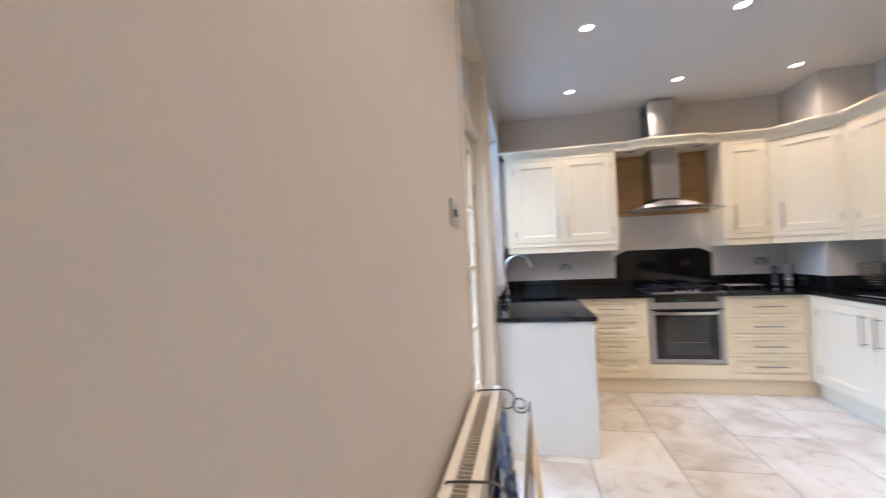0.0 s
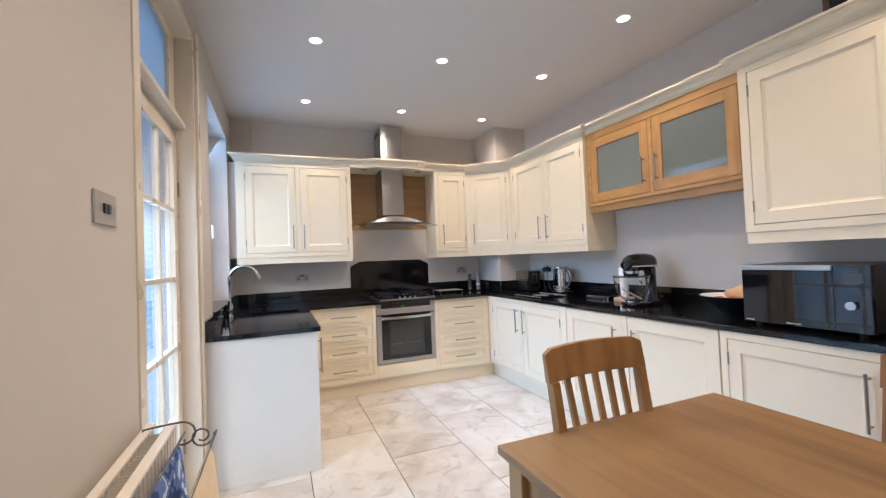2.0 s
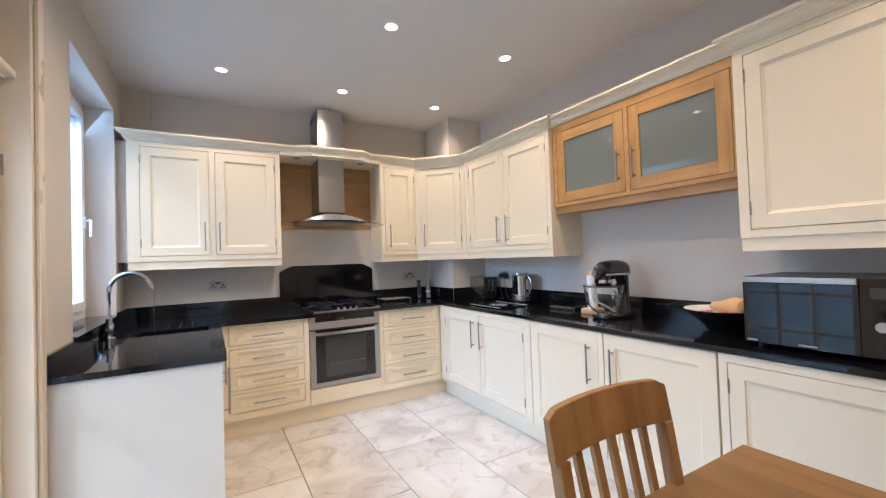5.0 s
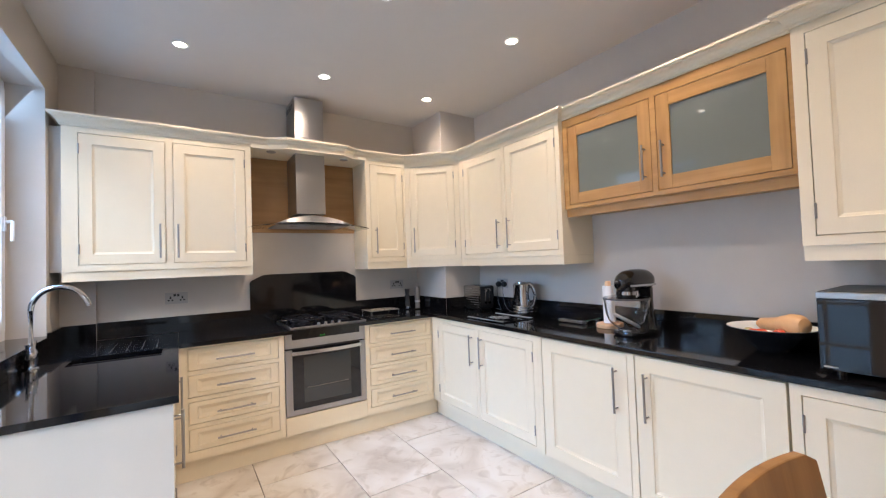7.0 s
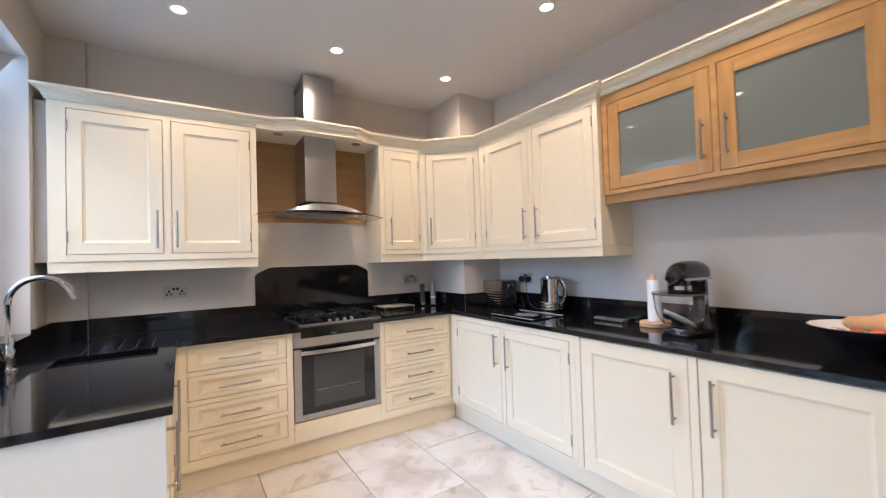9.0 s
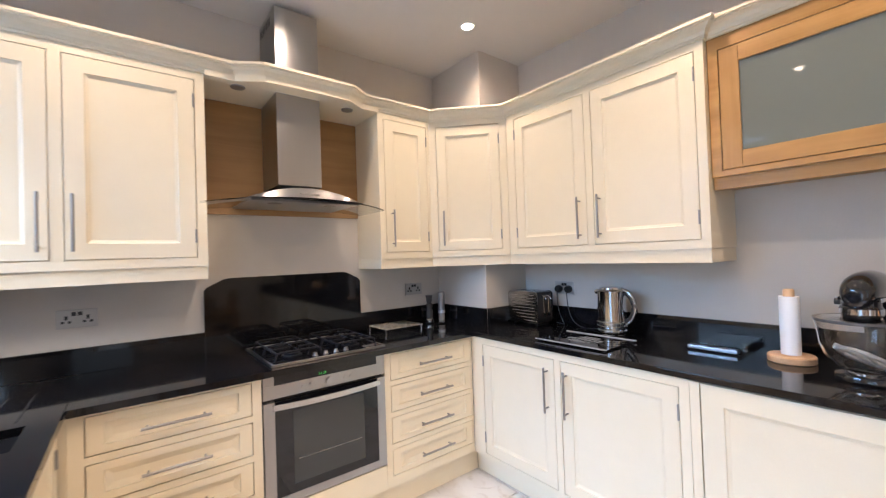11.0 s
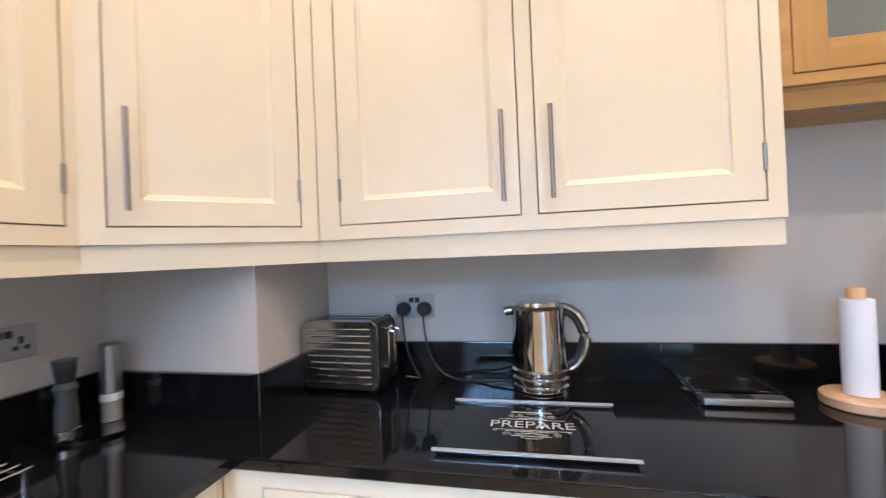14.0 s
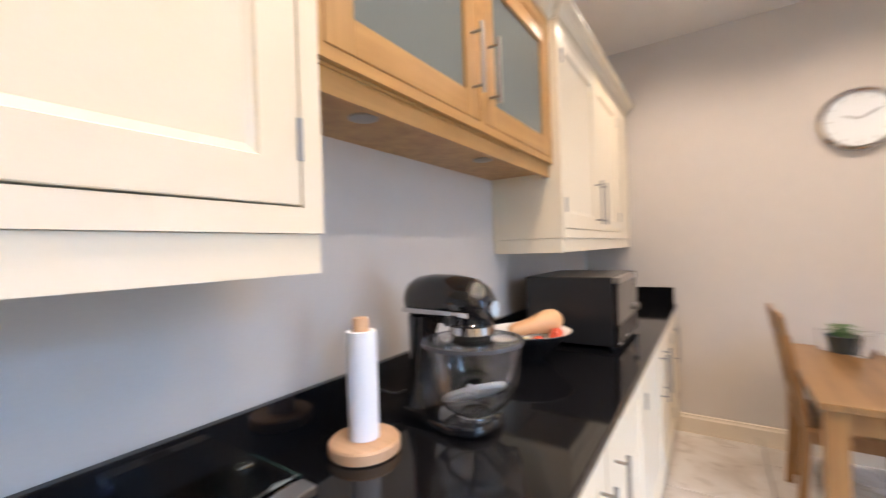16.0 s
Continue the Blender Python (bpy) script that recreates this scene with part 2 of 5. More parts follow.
DARKWIRE = mat("dark_wire", (0.16, 0.145, 0.13), 0.3, 0.9)
SATIN = mat("satin_nickel", (0.36, 0.34, 0.32), 0.35, 1.0)
CHROME = mat("chrome", (0.62, 0.62, 0.63), 0.06, 1.0)
GRANITE = granite()
STONE = stone_tile()
GROUT = mat("grey_grout", (0.06, 0.052, 0.046), 0.9, bump=0.3, scale=200, vary=0.1)
FROST = mat("frosted_glass", (0.165, 0.18, 0.16), 0.03, spec=0.5)
BLACKGLASS = mat("black_glass", (0.006, 0.006, 0.008), 0.04, spec=0.6)
OVENWINDOW = mat("oven_window", (0.034, 0.036, 0.035), 0.12, spec=0.6)
BLACKPL = mat("black_plastic", (0.015, 0.015, 0.016), 0.32)
BLACKENAMEL = mat("black_enamel", (0.01, 0.01, 0.011), 0.09, coat=0.6)
IRON = mat("cast_iron", (0.01, 0.01, 0.013), 0.65, spec=0.15, bump=0.4, scale=300)
UPVC = mat("white_upvc", (0.82, 0.84, 0.86), 0.3)
RADW = mat("radiator_enamel", (0.74, 0.68, 0.58), 0.32)
CLEAR = glass("clear_glass")
PANE = glass("window_glass")
HOODGLASS = glass("smoked_edge_glass", (0.92, 0.96, 0.93))
PAPER = mat("white_paper", (0.85, 0.85, 0.86), 0.9, bump=0.3, scale=150)
WHITE = mat("white_enamel", (0.8, 0.8, 0.78), 0.3)
SCREEN = mat("green_digits", (0.0, 0.1, 0.0), 0.5, emit=(0.1, 1.0, 0.12), power=0.45)
LAMPGLOW = mat("lamp_glow", (1, 1, 1), 0.5, emit=(1.0, 0.86, 0.68), power=22.0)
LACE = lace()
MILK = lace()
MILK.name = "obscured_glass"
MILK.node_tree.nodes["Checker Texture"].inputs["Color1"].default_value = (0.42, 0.48, 0.52, 1)
MILK.node_tree.nodes["Checker Texture"].inputs["Color2"].default_value = (0.42, 0.48, 0.52, 1)
BLUET = towel_mat()
CREAMT = mat("cream_cotton", (0.72, 0.58, 0.38), 0.95, bump=0.5, scale=240, vary=0.06)
SQUASH = mat("squash_skin", (0.62, 0.36, 0.17), 0.45, bump=0.1, scale=20, vary=0.1)
TOMATO = mat("tomato_skin", (0.6, 0.1, 0.05), 0.25, vary=0.15, scale=20)
APPLE = mat("green_yellow_fruit", (0.50, 0.44, 0.24), 0.35, vary=0.2, scale=20)
GREEN = mat("plant_green", (0.06, 0.14, 0.03), 0.6, vary=0.3, scale=60)
SLATE = mat("slate_pot", (0.06, 0.075, 0.075), 0.6, bump=0.2, scale=80)
MAHOG = wood("dark_mahogany", (0.07, 0.025, 0.014), (0.20, 0.075, 0.04), 1.0, "X", 0.35)
DIAL = mat("clock_dial", (0.75, 0.77, 0.76), 0.4)
TOASTSTEEL = mat("toaster_steel", (0.40, 0.39, 0.38), 0.2, 1.0)
STRIP = mat("bright_strip", (0.60, 0.59, 0.57), 0.35, 0.6)
SILVERP = mat("printed_silver", (0.36, 0.36, 0.34), 0.4)


# ---- builders ----
def link(name, bm, material, parent=None, label="", kind="", smooth=False, bevel=0.0, m=None):
    me = bpy.data.meshes.new(name)
    bmesh.ops.recalc_face_normals(bm, faces=bm.faces)
    if bevel:
        edges = [e for e in bm.edges if len(e.link_faces) == 2 and e.calc_face_angle(0) > 0.6]
        bmesh.ops.bevel(bm, geom=edges, offset=bevel, segments=2, profile=0.6, affect="EDGES", clamp_overlap=True)
    bm.to_mesh(me)
    bm.free()
    me.materials.append(material)
    if smooth:
        for p in me.polygons:
            p.use_smooth = True
        me.set_sharp_from_angle(angle=radians(38))
    ob = new(name, me)
    if parent:
        ob.parent = parent
    if m is not None:
        ob.matrix_basis = m
    return tagged(ob, label, kind=kind)


def part(name, bm, material, parent, label="", smooth=False, bevel=0.0):
    return link(name, bm, material, parent, label, "", smooth, bevel)


def base(name, m, label, category, group=""):
    ob = new(name)
    ob.empty_display_size = 0.05
    ob.matrix_basis = m
    return tagged(ob, label, category, group)


def box(bm, x0, x1, y0, y1, z0, z1):
    v = [bm.verts.new(p) for p in [(x0, y0, z0), (x1, y0, z0), (x1, y1, z0), (x0, y1, z0), (x0, y0, z1), (x1, y0, z1), (x1, y1, z1), (x0, y1, z1)]]
    for f in ((0, 3, 2, 1), (4, 5, 6, 7), (0, 1, 5, 4), (1, 2, 6, 5), (2, 3, 7, 6), (3, 0, 4, 7)):
        bm.faces.new([v[i] for i in f])
    return bm


def boxes(*rows):
    bm = bmesh.new()
    for r in rows:
        box(bm, *r)
    return bm


def rod(bm, p, q, r, n=12, r2=None):
    p, q = Vector(p), Vector(q)
    d = (q - p)
    m = Matrix.Translation((p + q) / 2) @ d.to_track_quat("Z", "Y").to_matrix().to_4x4()
    bmesh.ops.create_cone(bm, cap_ends=True, segments=n, radius1=r, radius2=r if r2 is None else r2, depth=d.length, matrix=m)
    return bm


def rods(r, *pairs, n=12):
    bm = bmesh.new()
    for p, q in pairs:
        rod(bm, p, q, r, n)
    return bm


def tube(bm, pts, r, n=10):
    pts = [Vector(p) for p in pts]
    rings = []
    for i, p in enumerate(pts):
        d = (pts[min(i + 1, len(pts) - 1)] - pts[max(i - 1, 0)]).normalized()
        q = d.to_track_quat("Z", "Y")
        rings.append([bm.verts.new(p + q @ Vector((r * math.cos(a), r * math.sin(a), 0))) for a in [2 * math.pi * k / n for k in range(n)]])
    for a, b in zip(rings, rings[1:]):
        for k in range(n):
            bm.faces.new((a[k], a[(k + 1) % n], b[(k + 1) % n], b[k]))
    bm.faces.new(rings[0][::-1])
    bm.faces.new(rings[-1])
    return bm


def lathe(prof, n=32, bm=None, at=(0, 0, 0)):
    """prof: (radius, height) from bottom to top."""
    bm = bm or bmesh.new()
    rings = []
    for r, z in prof:
        if r < 1e-5:
            rings.append([bm.verts.new((at[0], at[1], at[2] + z))])
        else:
            rings.append([bm.verts.new((at[0] + r * math.cos(2 * math.pi * k / n), at[1] + r * math.sin(2 * math.pi * k / n), at[2] + z)) for k in range(n)])
    for a, b in zip(rings, rings[1:]):
        for k in range(n):
            f = [a[k % len(a)], a[(k + 1) % len(a)], b[(k + 1) % len(b)], b[k % len(b)]]
            f = list(dict.fromkeys(f))
            if len(f) > 2:
                bm.faces.new(f)
    return bm


def sweep(path, prof, up=False):
    """A mitred moulding: path of (x, y), prof of (outward, z), outward to the right of the path."""
    bm = bmesh.new()
    rings = []
    for i, p in enumerate(path):
        p = Vector(p)
        a = (p - Vector(path[i - 1])).normalized() if i else None
        b = (Vector(path[i + 1]) - p).normalized() if i < len(path) - 1 else None
        a, b = a or b, b or a
        na, nb = Vector((a.y, -a.x)), Vector((b.y, -b.x))
        n = (na + nb)
        n = n / max(0.3, n.dot(na))
        rings.append([bm.verts.new((p.x + n.x * o, p.y + n.y * o, z)) for o, z in prof])
    k = len(prof)
    for a, b in zip(rings, rings[1:]):
        for j in range(k):
            bm.faces.new((a[j], a[(j + 1) % k], b[(j + 1) % k], b[j]))
    bm.faces.new(rings[0])
    bm.faces.new(rings[-1][::-1])
    return bm


def leaf(u0, u1, w0, w1, stile=0.062, rail=None, deep=0.011, cham=0.015, thick=0.02, v=0.0):
    """A framed door or drawer front with a sunk field, its face at v, looking to -v."""
    rail = rail or stile
    bm = bmesh.new()
    def ring(i, j, d):
        return [bm.verts.new(p) for p in ((u0 + i, v + d, w0 + j), (u1 - i, v + d, w0 + j), (u1 - i, v + d, w1 - j), (u0 + i, v + d, w1 - j))]
    back = ring(0, 0, thick)
    r0 = ring(0, 0, 0.0015)
    r1 = ring(0.0015, 0.0015, 0)
    r2 = ring(stile, rail, 0)
    r3 = ring(stile + 0.003, rail + 0.003, deep * 0.55)
    r4 = ring(stile + cham, rail + cham, deep)
    for a, b in ((back, r0), (r0, r1), (r1, r2), (r2, r3), (r3, r4)):
        for k in range(4):
            bm.faces.new((a[k], a[(k + 1) % 4], b[(k + 1) % 4], b[k]))
    bm.faces.new(r4)
    bm.faces.new(back[::-1])
    return bm


def bar_handle(parent, u, w, length, upright=True, v=0.0, label="brushed steel bar handle"):
    h, s = length / 2, length / 2 - 0.022
    if upright:
        bm = rods(0.006, ((u, v - 0.034, w - h), (u, v - 0.034, w + h)))
        rod(bm, (u, v, w - s), (u, v - 0.034, w - s), 0.0045, 8)
        rod(bm, (u, v, w + s), (u, v - 0.034, w + s), 0.0045, 8)
    else:
        bm = rods(0.006, ((u - h, v - 0.034, w), (u + h, v - 0.034, w)))
        rod(bm, (u - s, v, w), (u - s, v - 0.034, w), 0.0045, 8)
        rod(bm, (u + s, v, w), (u + s, v - 0.034, w), 0.0045, 8)
    return part("handle", bm, SATIN, parent, label, smooth=True)


def hinge(parent, u, w, v=0.0):
    bm = rods(0.0045, ((u, v - 0.003, w - 0.032), (u, v - 0.003, w + 0.032)), n=8)
    return part("hinge", bm, SATIN, parent, "small steel butt hinge", smooth=True)


def door_part(thing, u0, u1, w0, w1, handle=None, hinge_u=None, hand_w=None, hlen=0.235, name="door", material=None, **kw):
    d = part(name, leaf(u0, u1, w0, w1, **kw), material or CREAM, thing, "")
    if handle is not None:
        bar_handle(d, handle, hand_w, hlen)
    if hinge_u is not None:
        hinge(d, hinge_u, w0 + 0.10)
        hinge(d, hinge_u, w1 - 0.10)
    return d


def face_frame(u0, u1, w0, w1, holes, material, thing, gap=0.0034, proud=0.0, name="face_frame"):
    """The frame in which the doors sit, with a thin shadow gap round each."""
    us = sorted({u0, u1} | {h[0] - gap for h in holes} | {h[1] + gap for h in holes})
    ws = sorted({w0, w1} | {h[2] - gap for h in holes} | {h[3] + gap for h in holes})
    bm = bmesh.new()
    def inside(u, w):
        return any(h[0] - gap < u < h[1] + gap and h[2] - gap < w < h[3] + gap for h in holes)
    for a, b in zip(us, us[1:]):
        run = None
        for c, d in zip(ws, ws[1:]):
            if inside((a + b) / 2, (c + d) / 2):
                if run:
                    box(bm, a, b, -proud, 0.02, *run)
                run = None
            else:
                run = (run[0], d) if run else (c, d)
        if run:
            box(bm, a, b, -proud, 0.02, *run)
    bmesh.ops.remove_doubles(bm, verts=bm.verts, dist=1e-5)
    return part(name, bm, material, thing)


def carcass(t, u0, u1, w0, w1, depth, material, void=0.06, side=0.018):
    """A cabinet body with a shallow dark space behind its doors."""
    bm = bmesh.new()
    def ring(i, j, v):
        return [bm.verts.new(p) for p in ((u0 + i, v, w0 + j), (u1 - i, v, w0 + j), (u1 - i, v, w1 - j), (u0 + i, v, w1 - j))]
    rings = [ring(0, 0, depth), ring(0, 0, 0.021), ring(side, 0.008, 0.021), ring(side, 0.008, 0.021 + void)]
    for a, b in zip(rings, rings[1:]):
        for k in range(4):
            bm.faces.new((a[k], a[(k + 1) % 4], b[(k + 1) % 4], b[k]))
    bm.faces.new(rings[0][::-1]), bm.faces.new(rings[-1])
    return part("carcass", bm, material, t)


def cabinet(name, m, u0, u1, w0, w1, depth, doors, label, category, group="", material=None, frame=True, top=None):
    """A cabinet whose front lies at v = 0 and looks to -v. doors: (u0, u1, w0, w1)."""
    t = base(name, m, label, category, group)
    material = material or CREAM
    carcass(t, u0 + 0.001, u1 - 0.001, w0, top or w1, depth, material)
    if frame:
        face_frame(u0 + 0.0005, u1 - 0.0005, w0, w1, doors, material, t)
    return t


FACE_Y = lambda y: pose(0, y, 0)
FACE_X = lambda x, y0=0: pose(x, y0, 0, 0, 0, -90)   # local u runs to -y, front looks to -x
FACE_PX = lambda x, y0=0: pose(x, y0, 0, 0, 0, 90)   # local u runs to +y, front looks to +x

# ---- structure ----
def structure(name, bm, material, label="", bevel=0.0, smooth=False):
    return tagged(link(name, bm, material, None, label, "structure", smooth, bevel), category="")


WY0, WY1, WZ0, WZ1 = 3.15, 4.23, 1.01, 2.53       # window opening
DY0, DY1, DZ1 = 1.62, 2.62, 2.62                  # glazed door and fanlight opening
T = 0.32
structure("wall_west", boxes(
    (LW - T, LW, REAR - 0.1, DY0 - 0.05, 0, CEIL), (LW - T, LW, DY0 - 0.05, DY1 + 0.0, DZ1 + 0.049, CEIL),
    (LW - T, LW, DY1, WY0, 0, CEIL), (LW - T, LW, WY0, WY1, 0, WZ0), (LW - T, LW, WY0, WY1, WZ1, CEIL), (LW - T, LW, WY1, BW, 0, CEIL)), PLASTER, "greige painted plaster wall with window and glazed door")
structure("wall_north", boxes((LW - T, RW + T, BW, BW + 0.2, 0, CEIL)), PLASTER, "greige painted plaster wall behind the hob")
structure("wall_east", boxes((RW, RW + 0.2, REAR - 0.1, BW, 0, CEIL)), PLASTER, "greige painted plaster wall behind the long counter")
# Doorway gap below x 0.50 is added out of view for the rear lamp.
structure("wall_south", boxes((LW - T, LW + 0.04, REAR - 0.12, REAR, 0, CEIL), (LW + 0.04, 0.50, REAR - 0.12, REAR, 2.05, CEIL), (0.50, RW + 0.2, REAR - 0.12, REAR, 0, CEIL)), PLASTER, "plain greige painted plaster wall")
# Unseen hall, added to close off the space behind that gap.
structure("unseen_hall_wall", boxes((LW - 0.1, 0.65, REAR - 1.5, REAR - 1.4, 0, 2.4), (LW - 0.1, LW + 0.0, REAR - 1.4, REAR - 0.125, 0, 2.4), (0.55, 0.65, REAR - 1.4, REAR - 0.125, 0, 2.4), (LW - 0.1, 0.65, REAR - 1.5, REAR - 0.125, 2.4, 2.45), (LW - 0.1, 0.65, REAR - 1.5, REAR - 0.125, -0.1, -0.001)), PLASTER, "plain plaster walls added out of view round the rear lamp")
structure("pillar", boxes((2.405, RW, 4.04, BW, 0, CEIL)), PLASTER, "greige boxed chimney pillar in the corner", 0.004)
structure("boxing", boxes((LW, -0.19, BW - 0.03, BW, 0, CEIL)), PLASTER, "shallow plastered pipe boxing in the corner")
cbm = bmesh.new()
box(cbm, LW - T, RW + 0.2, REAR - 0.2, BW + 0.2, CEIL, CEIL + 0.1)
structure("ceiling", cbm, CEILING, "flat off-white painted ceiling")

# skirting
SK = [(0, 0), (0.016, 0), (0.016, 0.105), (0.011, 0.115), (0.009, 0.128), (0, 0.132)]
structure("baseboard", sweep([(0.50, REAR), (2.25, REAR)][::-1], SK), TRIM, "cream gloss skirting board")
structure("baseboard", sweep([(LW, DY0 - 0.06), (LW, REAR)][::-1], [(o, z) for o, z in SK]), TRIM, "cream gloss skirting board")

# window, in its deep reveal
win = tagged(new("window_1"), "white plastic casement window in a deep plaster reveal", kind="structure")
wx = LW - 0.235
part("window_frame", boxes((wx, wx + 0.06, WY0, WY0 + 0.06, WZ0, WZ1), (wx, wx + 0.06, WY1 - 0.06, WY1, WZ0, WZ1),
     (wx, wx + 0.06, WY0 + 0.06, WY1 - 0.06, WZ0, WZ0 + 0.06), (wx, wx + 0.06, WY0 + 0.06, WY1 - 0.06, WZ1 - 0.06, WZ1)), UPVC, win, bevel=0.004)
part("sash", boxes((wx + 0.012, wx + 0.078, WY0 + 0.06, WY0 + 0.125, WZ0 + 0.06, WZ1 - 0.06), (wx + 0.012, wx + 0.078, WY1 - 0.125, WY1 - 0.06, WZ0 + 0.06, WZ1 - 0.06),
     (wx + 0.012, wx + 0.078, WY0 + 0.125, WY1 - 0.125, WZ0 + 0.06, WZ0 + 0.125), (wx + 0.012, wx + 0.078, WY0 + 0.125, WY1 - 0.125, WZ1 - 0.125, WZ1 - 0.06)), UPVC, win, bevel=0.005)
pane = part("pane", boxes((wx + 0.04, wx + 0.046, WY0 + 0.125, WY1 - 0.125, WZ0 + 0.125, WZ1 - 0.125)), PANE, win)
pane.visible_shadow = False
hb = bmesh.new()
box(hb, wx + 0.078, wx + 0.088, WY1 - 0.105, WY1 - 0.075, 1.64, 1.72)
tube(hb, [(wx + 0.088, WY1 - 0.09, 1.69), (wx + 0.105, WY1 - 0.09, 1.695), (wx + 0.118, WY1 - 0.1, 1.69), (wx + 0.122, WY1 - 0.12, 1.66), (wx + 0.122, WY1 - 0.125, 1.58)], 0.009)
part("window_handle", hb, UPVC, win, "white curved window handle", smooth=True)
structure("window_sill", boxes((LW - 0.17, LW + 0.0205, WY0, WY1, WZ0 - 0.012, WZ0 + 0.002)), GRANITE, "polished black granite window ledge")

# glazed door with a fanlight, in a recess with broad cream jambs
door = tagged(new("door_1"), "cream painted fifteen-pane glazed door with lace over the panes", kind="structure")
dx = LW - 0.085
st = 0.085
cols, rws = 3, 5
y0, y1, z0, z1 = DY0 + st + 0.02, DY1 - st, 0.16, 2.0
rb = [(dx - 0.04, dx, DY0 + 0.02, y0, 0.01, 2.08), (dx - 0.04, dx, y1, DY1 - 0.003, 0.01, 2.08), (dx - 0.04, dx, y0, y1, 0.01, z0), (dx - 0.04, dx, y0, y1, z1, 2.08)]
pw, ph = (y1 - y0) / cols, (z1 - z0) / rws
part("door_frame", boxes(*rb), TRIM, door, bevel=0.003)
for i in range(1, cols):
    part("glazing_bar", boxes((dx - 0.034, dx - 0.004, y0 + i * pw - 0.012, y0 + i * pw + 0.012, z0, z1)), TRIM, door, bevel=0.004)
for j in range(1, rws):
    part("glazing_bar", boxes((dx - 0.036, dx - 0.002, y0, y1, z0 + j * ph - 0.012, z0 + j * ph + 0.012)), TRIM, door, bevel=0.004)
for i in range(cols):
    for j in range(rws):
        p = part("pane", boxes((dx - 0.022, dx - 0.018, y0 + i * pw + 0.008, y0 + (i + 1) * pw - 0.008, z0 + j * ph + 0.008, z0 + (j + 1) * ph - 0.008)), PANE, door)
        p.visible_shadow = False
part("hinge", rods(0.006, ((dx + 0.004, DY1 - 0.004, 1.72), (dx + 0.004, DY1 - 0.004, 1.8)), ((dx + 0.004, DY1 - 0.004, 0.3), (dx + 0.004, DY1 - 0.004, 0.38)), n=8), SATIN, door, "small steel door hinge", smooth=True)
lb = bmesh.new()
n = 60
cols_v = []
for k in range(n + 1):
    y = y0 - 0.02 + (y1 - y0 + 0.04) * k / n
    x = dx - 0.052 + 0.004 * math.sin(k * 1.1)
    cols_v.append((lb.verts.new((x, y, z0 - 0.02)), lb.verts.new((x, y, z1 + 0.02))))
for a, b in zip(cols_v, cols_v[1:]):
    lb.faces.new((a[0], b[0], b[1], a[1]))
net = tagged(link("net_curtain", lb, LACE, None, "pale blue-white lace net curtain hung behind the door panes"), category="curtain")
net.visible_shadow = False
fan = tagged(new("window_2"), "cream framed fanlight above the glazed door", kind="structure")
part("window_frame", boxes((dx - 0.06, dx + 0.02, DY0 + 0.02, DY1 - 0.003, 2.095, 2.15), (dx - 0.04, dx, DY0 + 0.02, DY0 + 0.08, 2.15, DZ1), (dx - 0.04, dx, DY1 - 0.13, DY1 - 0.003, 2.15, DZ1),
     (dx - 0.04, dx, DY0 + 0.08, DY1 - 0.13, DZ1 - 0.05, DZ1)), TRIM, fan, bevel=0.004)
part("window_sill", boxes((dx, dx + 0.05, DY0 + 0.02, DY1 - 0.003, 2.10, 2.128)), TRIM, fan, bevel=0.006)
part("pane", boxes((dx - 0.022, dx - 0.018, DY0 + 0.08, DY1 - 0.13, 2.15, DZ1 - 0.05)), MILK, fan, "obscured blue-grey glass pane")
structure("door_jamb", boxes((LW - 0.2, LW + 0.004, DY1 - 0.001, DY1 + 0.03, 0, CEIL - 0.15)), TRIM, "broad cream gloss door jamb", 0.003)
structure("door_jamb", boxes((LW - 0.2, LW + 0.006, DY0 - 0.05, DY0 + 0.02, 0, CEIL - 0.15)), TRIM, "broad cream gloss door jamb", 0.003)
structure("door_head", boxes((LW - 0.2, LW + 0.002, DY0 + 0.02, DY1 - 0.001, DZ1, DZ1 + 0.05)), TRIM, "cream gloss head lining", 0.003)
structure("architrave", sweep([(LW + 0.004, DY1 + 0.03), (LW + 0.004, DY1 + 0.09)], [(0, 0), (0.012, 0), (0.016, 2.69), (0, 2.69)]), TRIM, "cream gloss door architrave", 0.003)

# floor slab under the tiles
structure("floor", boxes((LW - T, RW + 0.2, REAR - 0.2, BW + 0.2, -0.1, -0.008)), GROUT, "mortar bed with grey joints")

# ---- kitchen units ----
DR_H = [(0.722, 0.862), (0.548, 0.688), (0.374, 0.514), (0.200, 0.340)]


def drawer_unit(u0, u1, d0, d1, hl):
    t = cabinet("drawer_unit", FACE_Y(3.99), u0, u1, 0.14, 0.878, 0.56, [(d0, d1, a, b) for a, b in DR_H],
                "cream painted base unit with four drawers beside the oven", "drawer unit", "base units")
    for a, b in DR_H:
        d = part("drawer", leaf(d0, d1, a, b, stile=0.05, rail=0.028, deep=0.014, cham=0.026), CREAM, t)
        bar_handle(d, (d0 + d1) / 2, (a + b) / 2 - 0.008, hl, upright=False)
    return t


drawer_unit(0.285, 0.932, 0.336, 0.889, 0.235)
drawer_unit(1.562, 2.2035, 1.602, 2.19, 0.235)

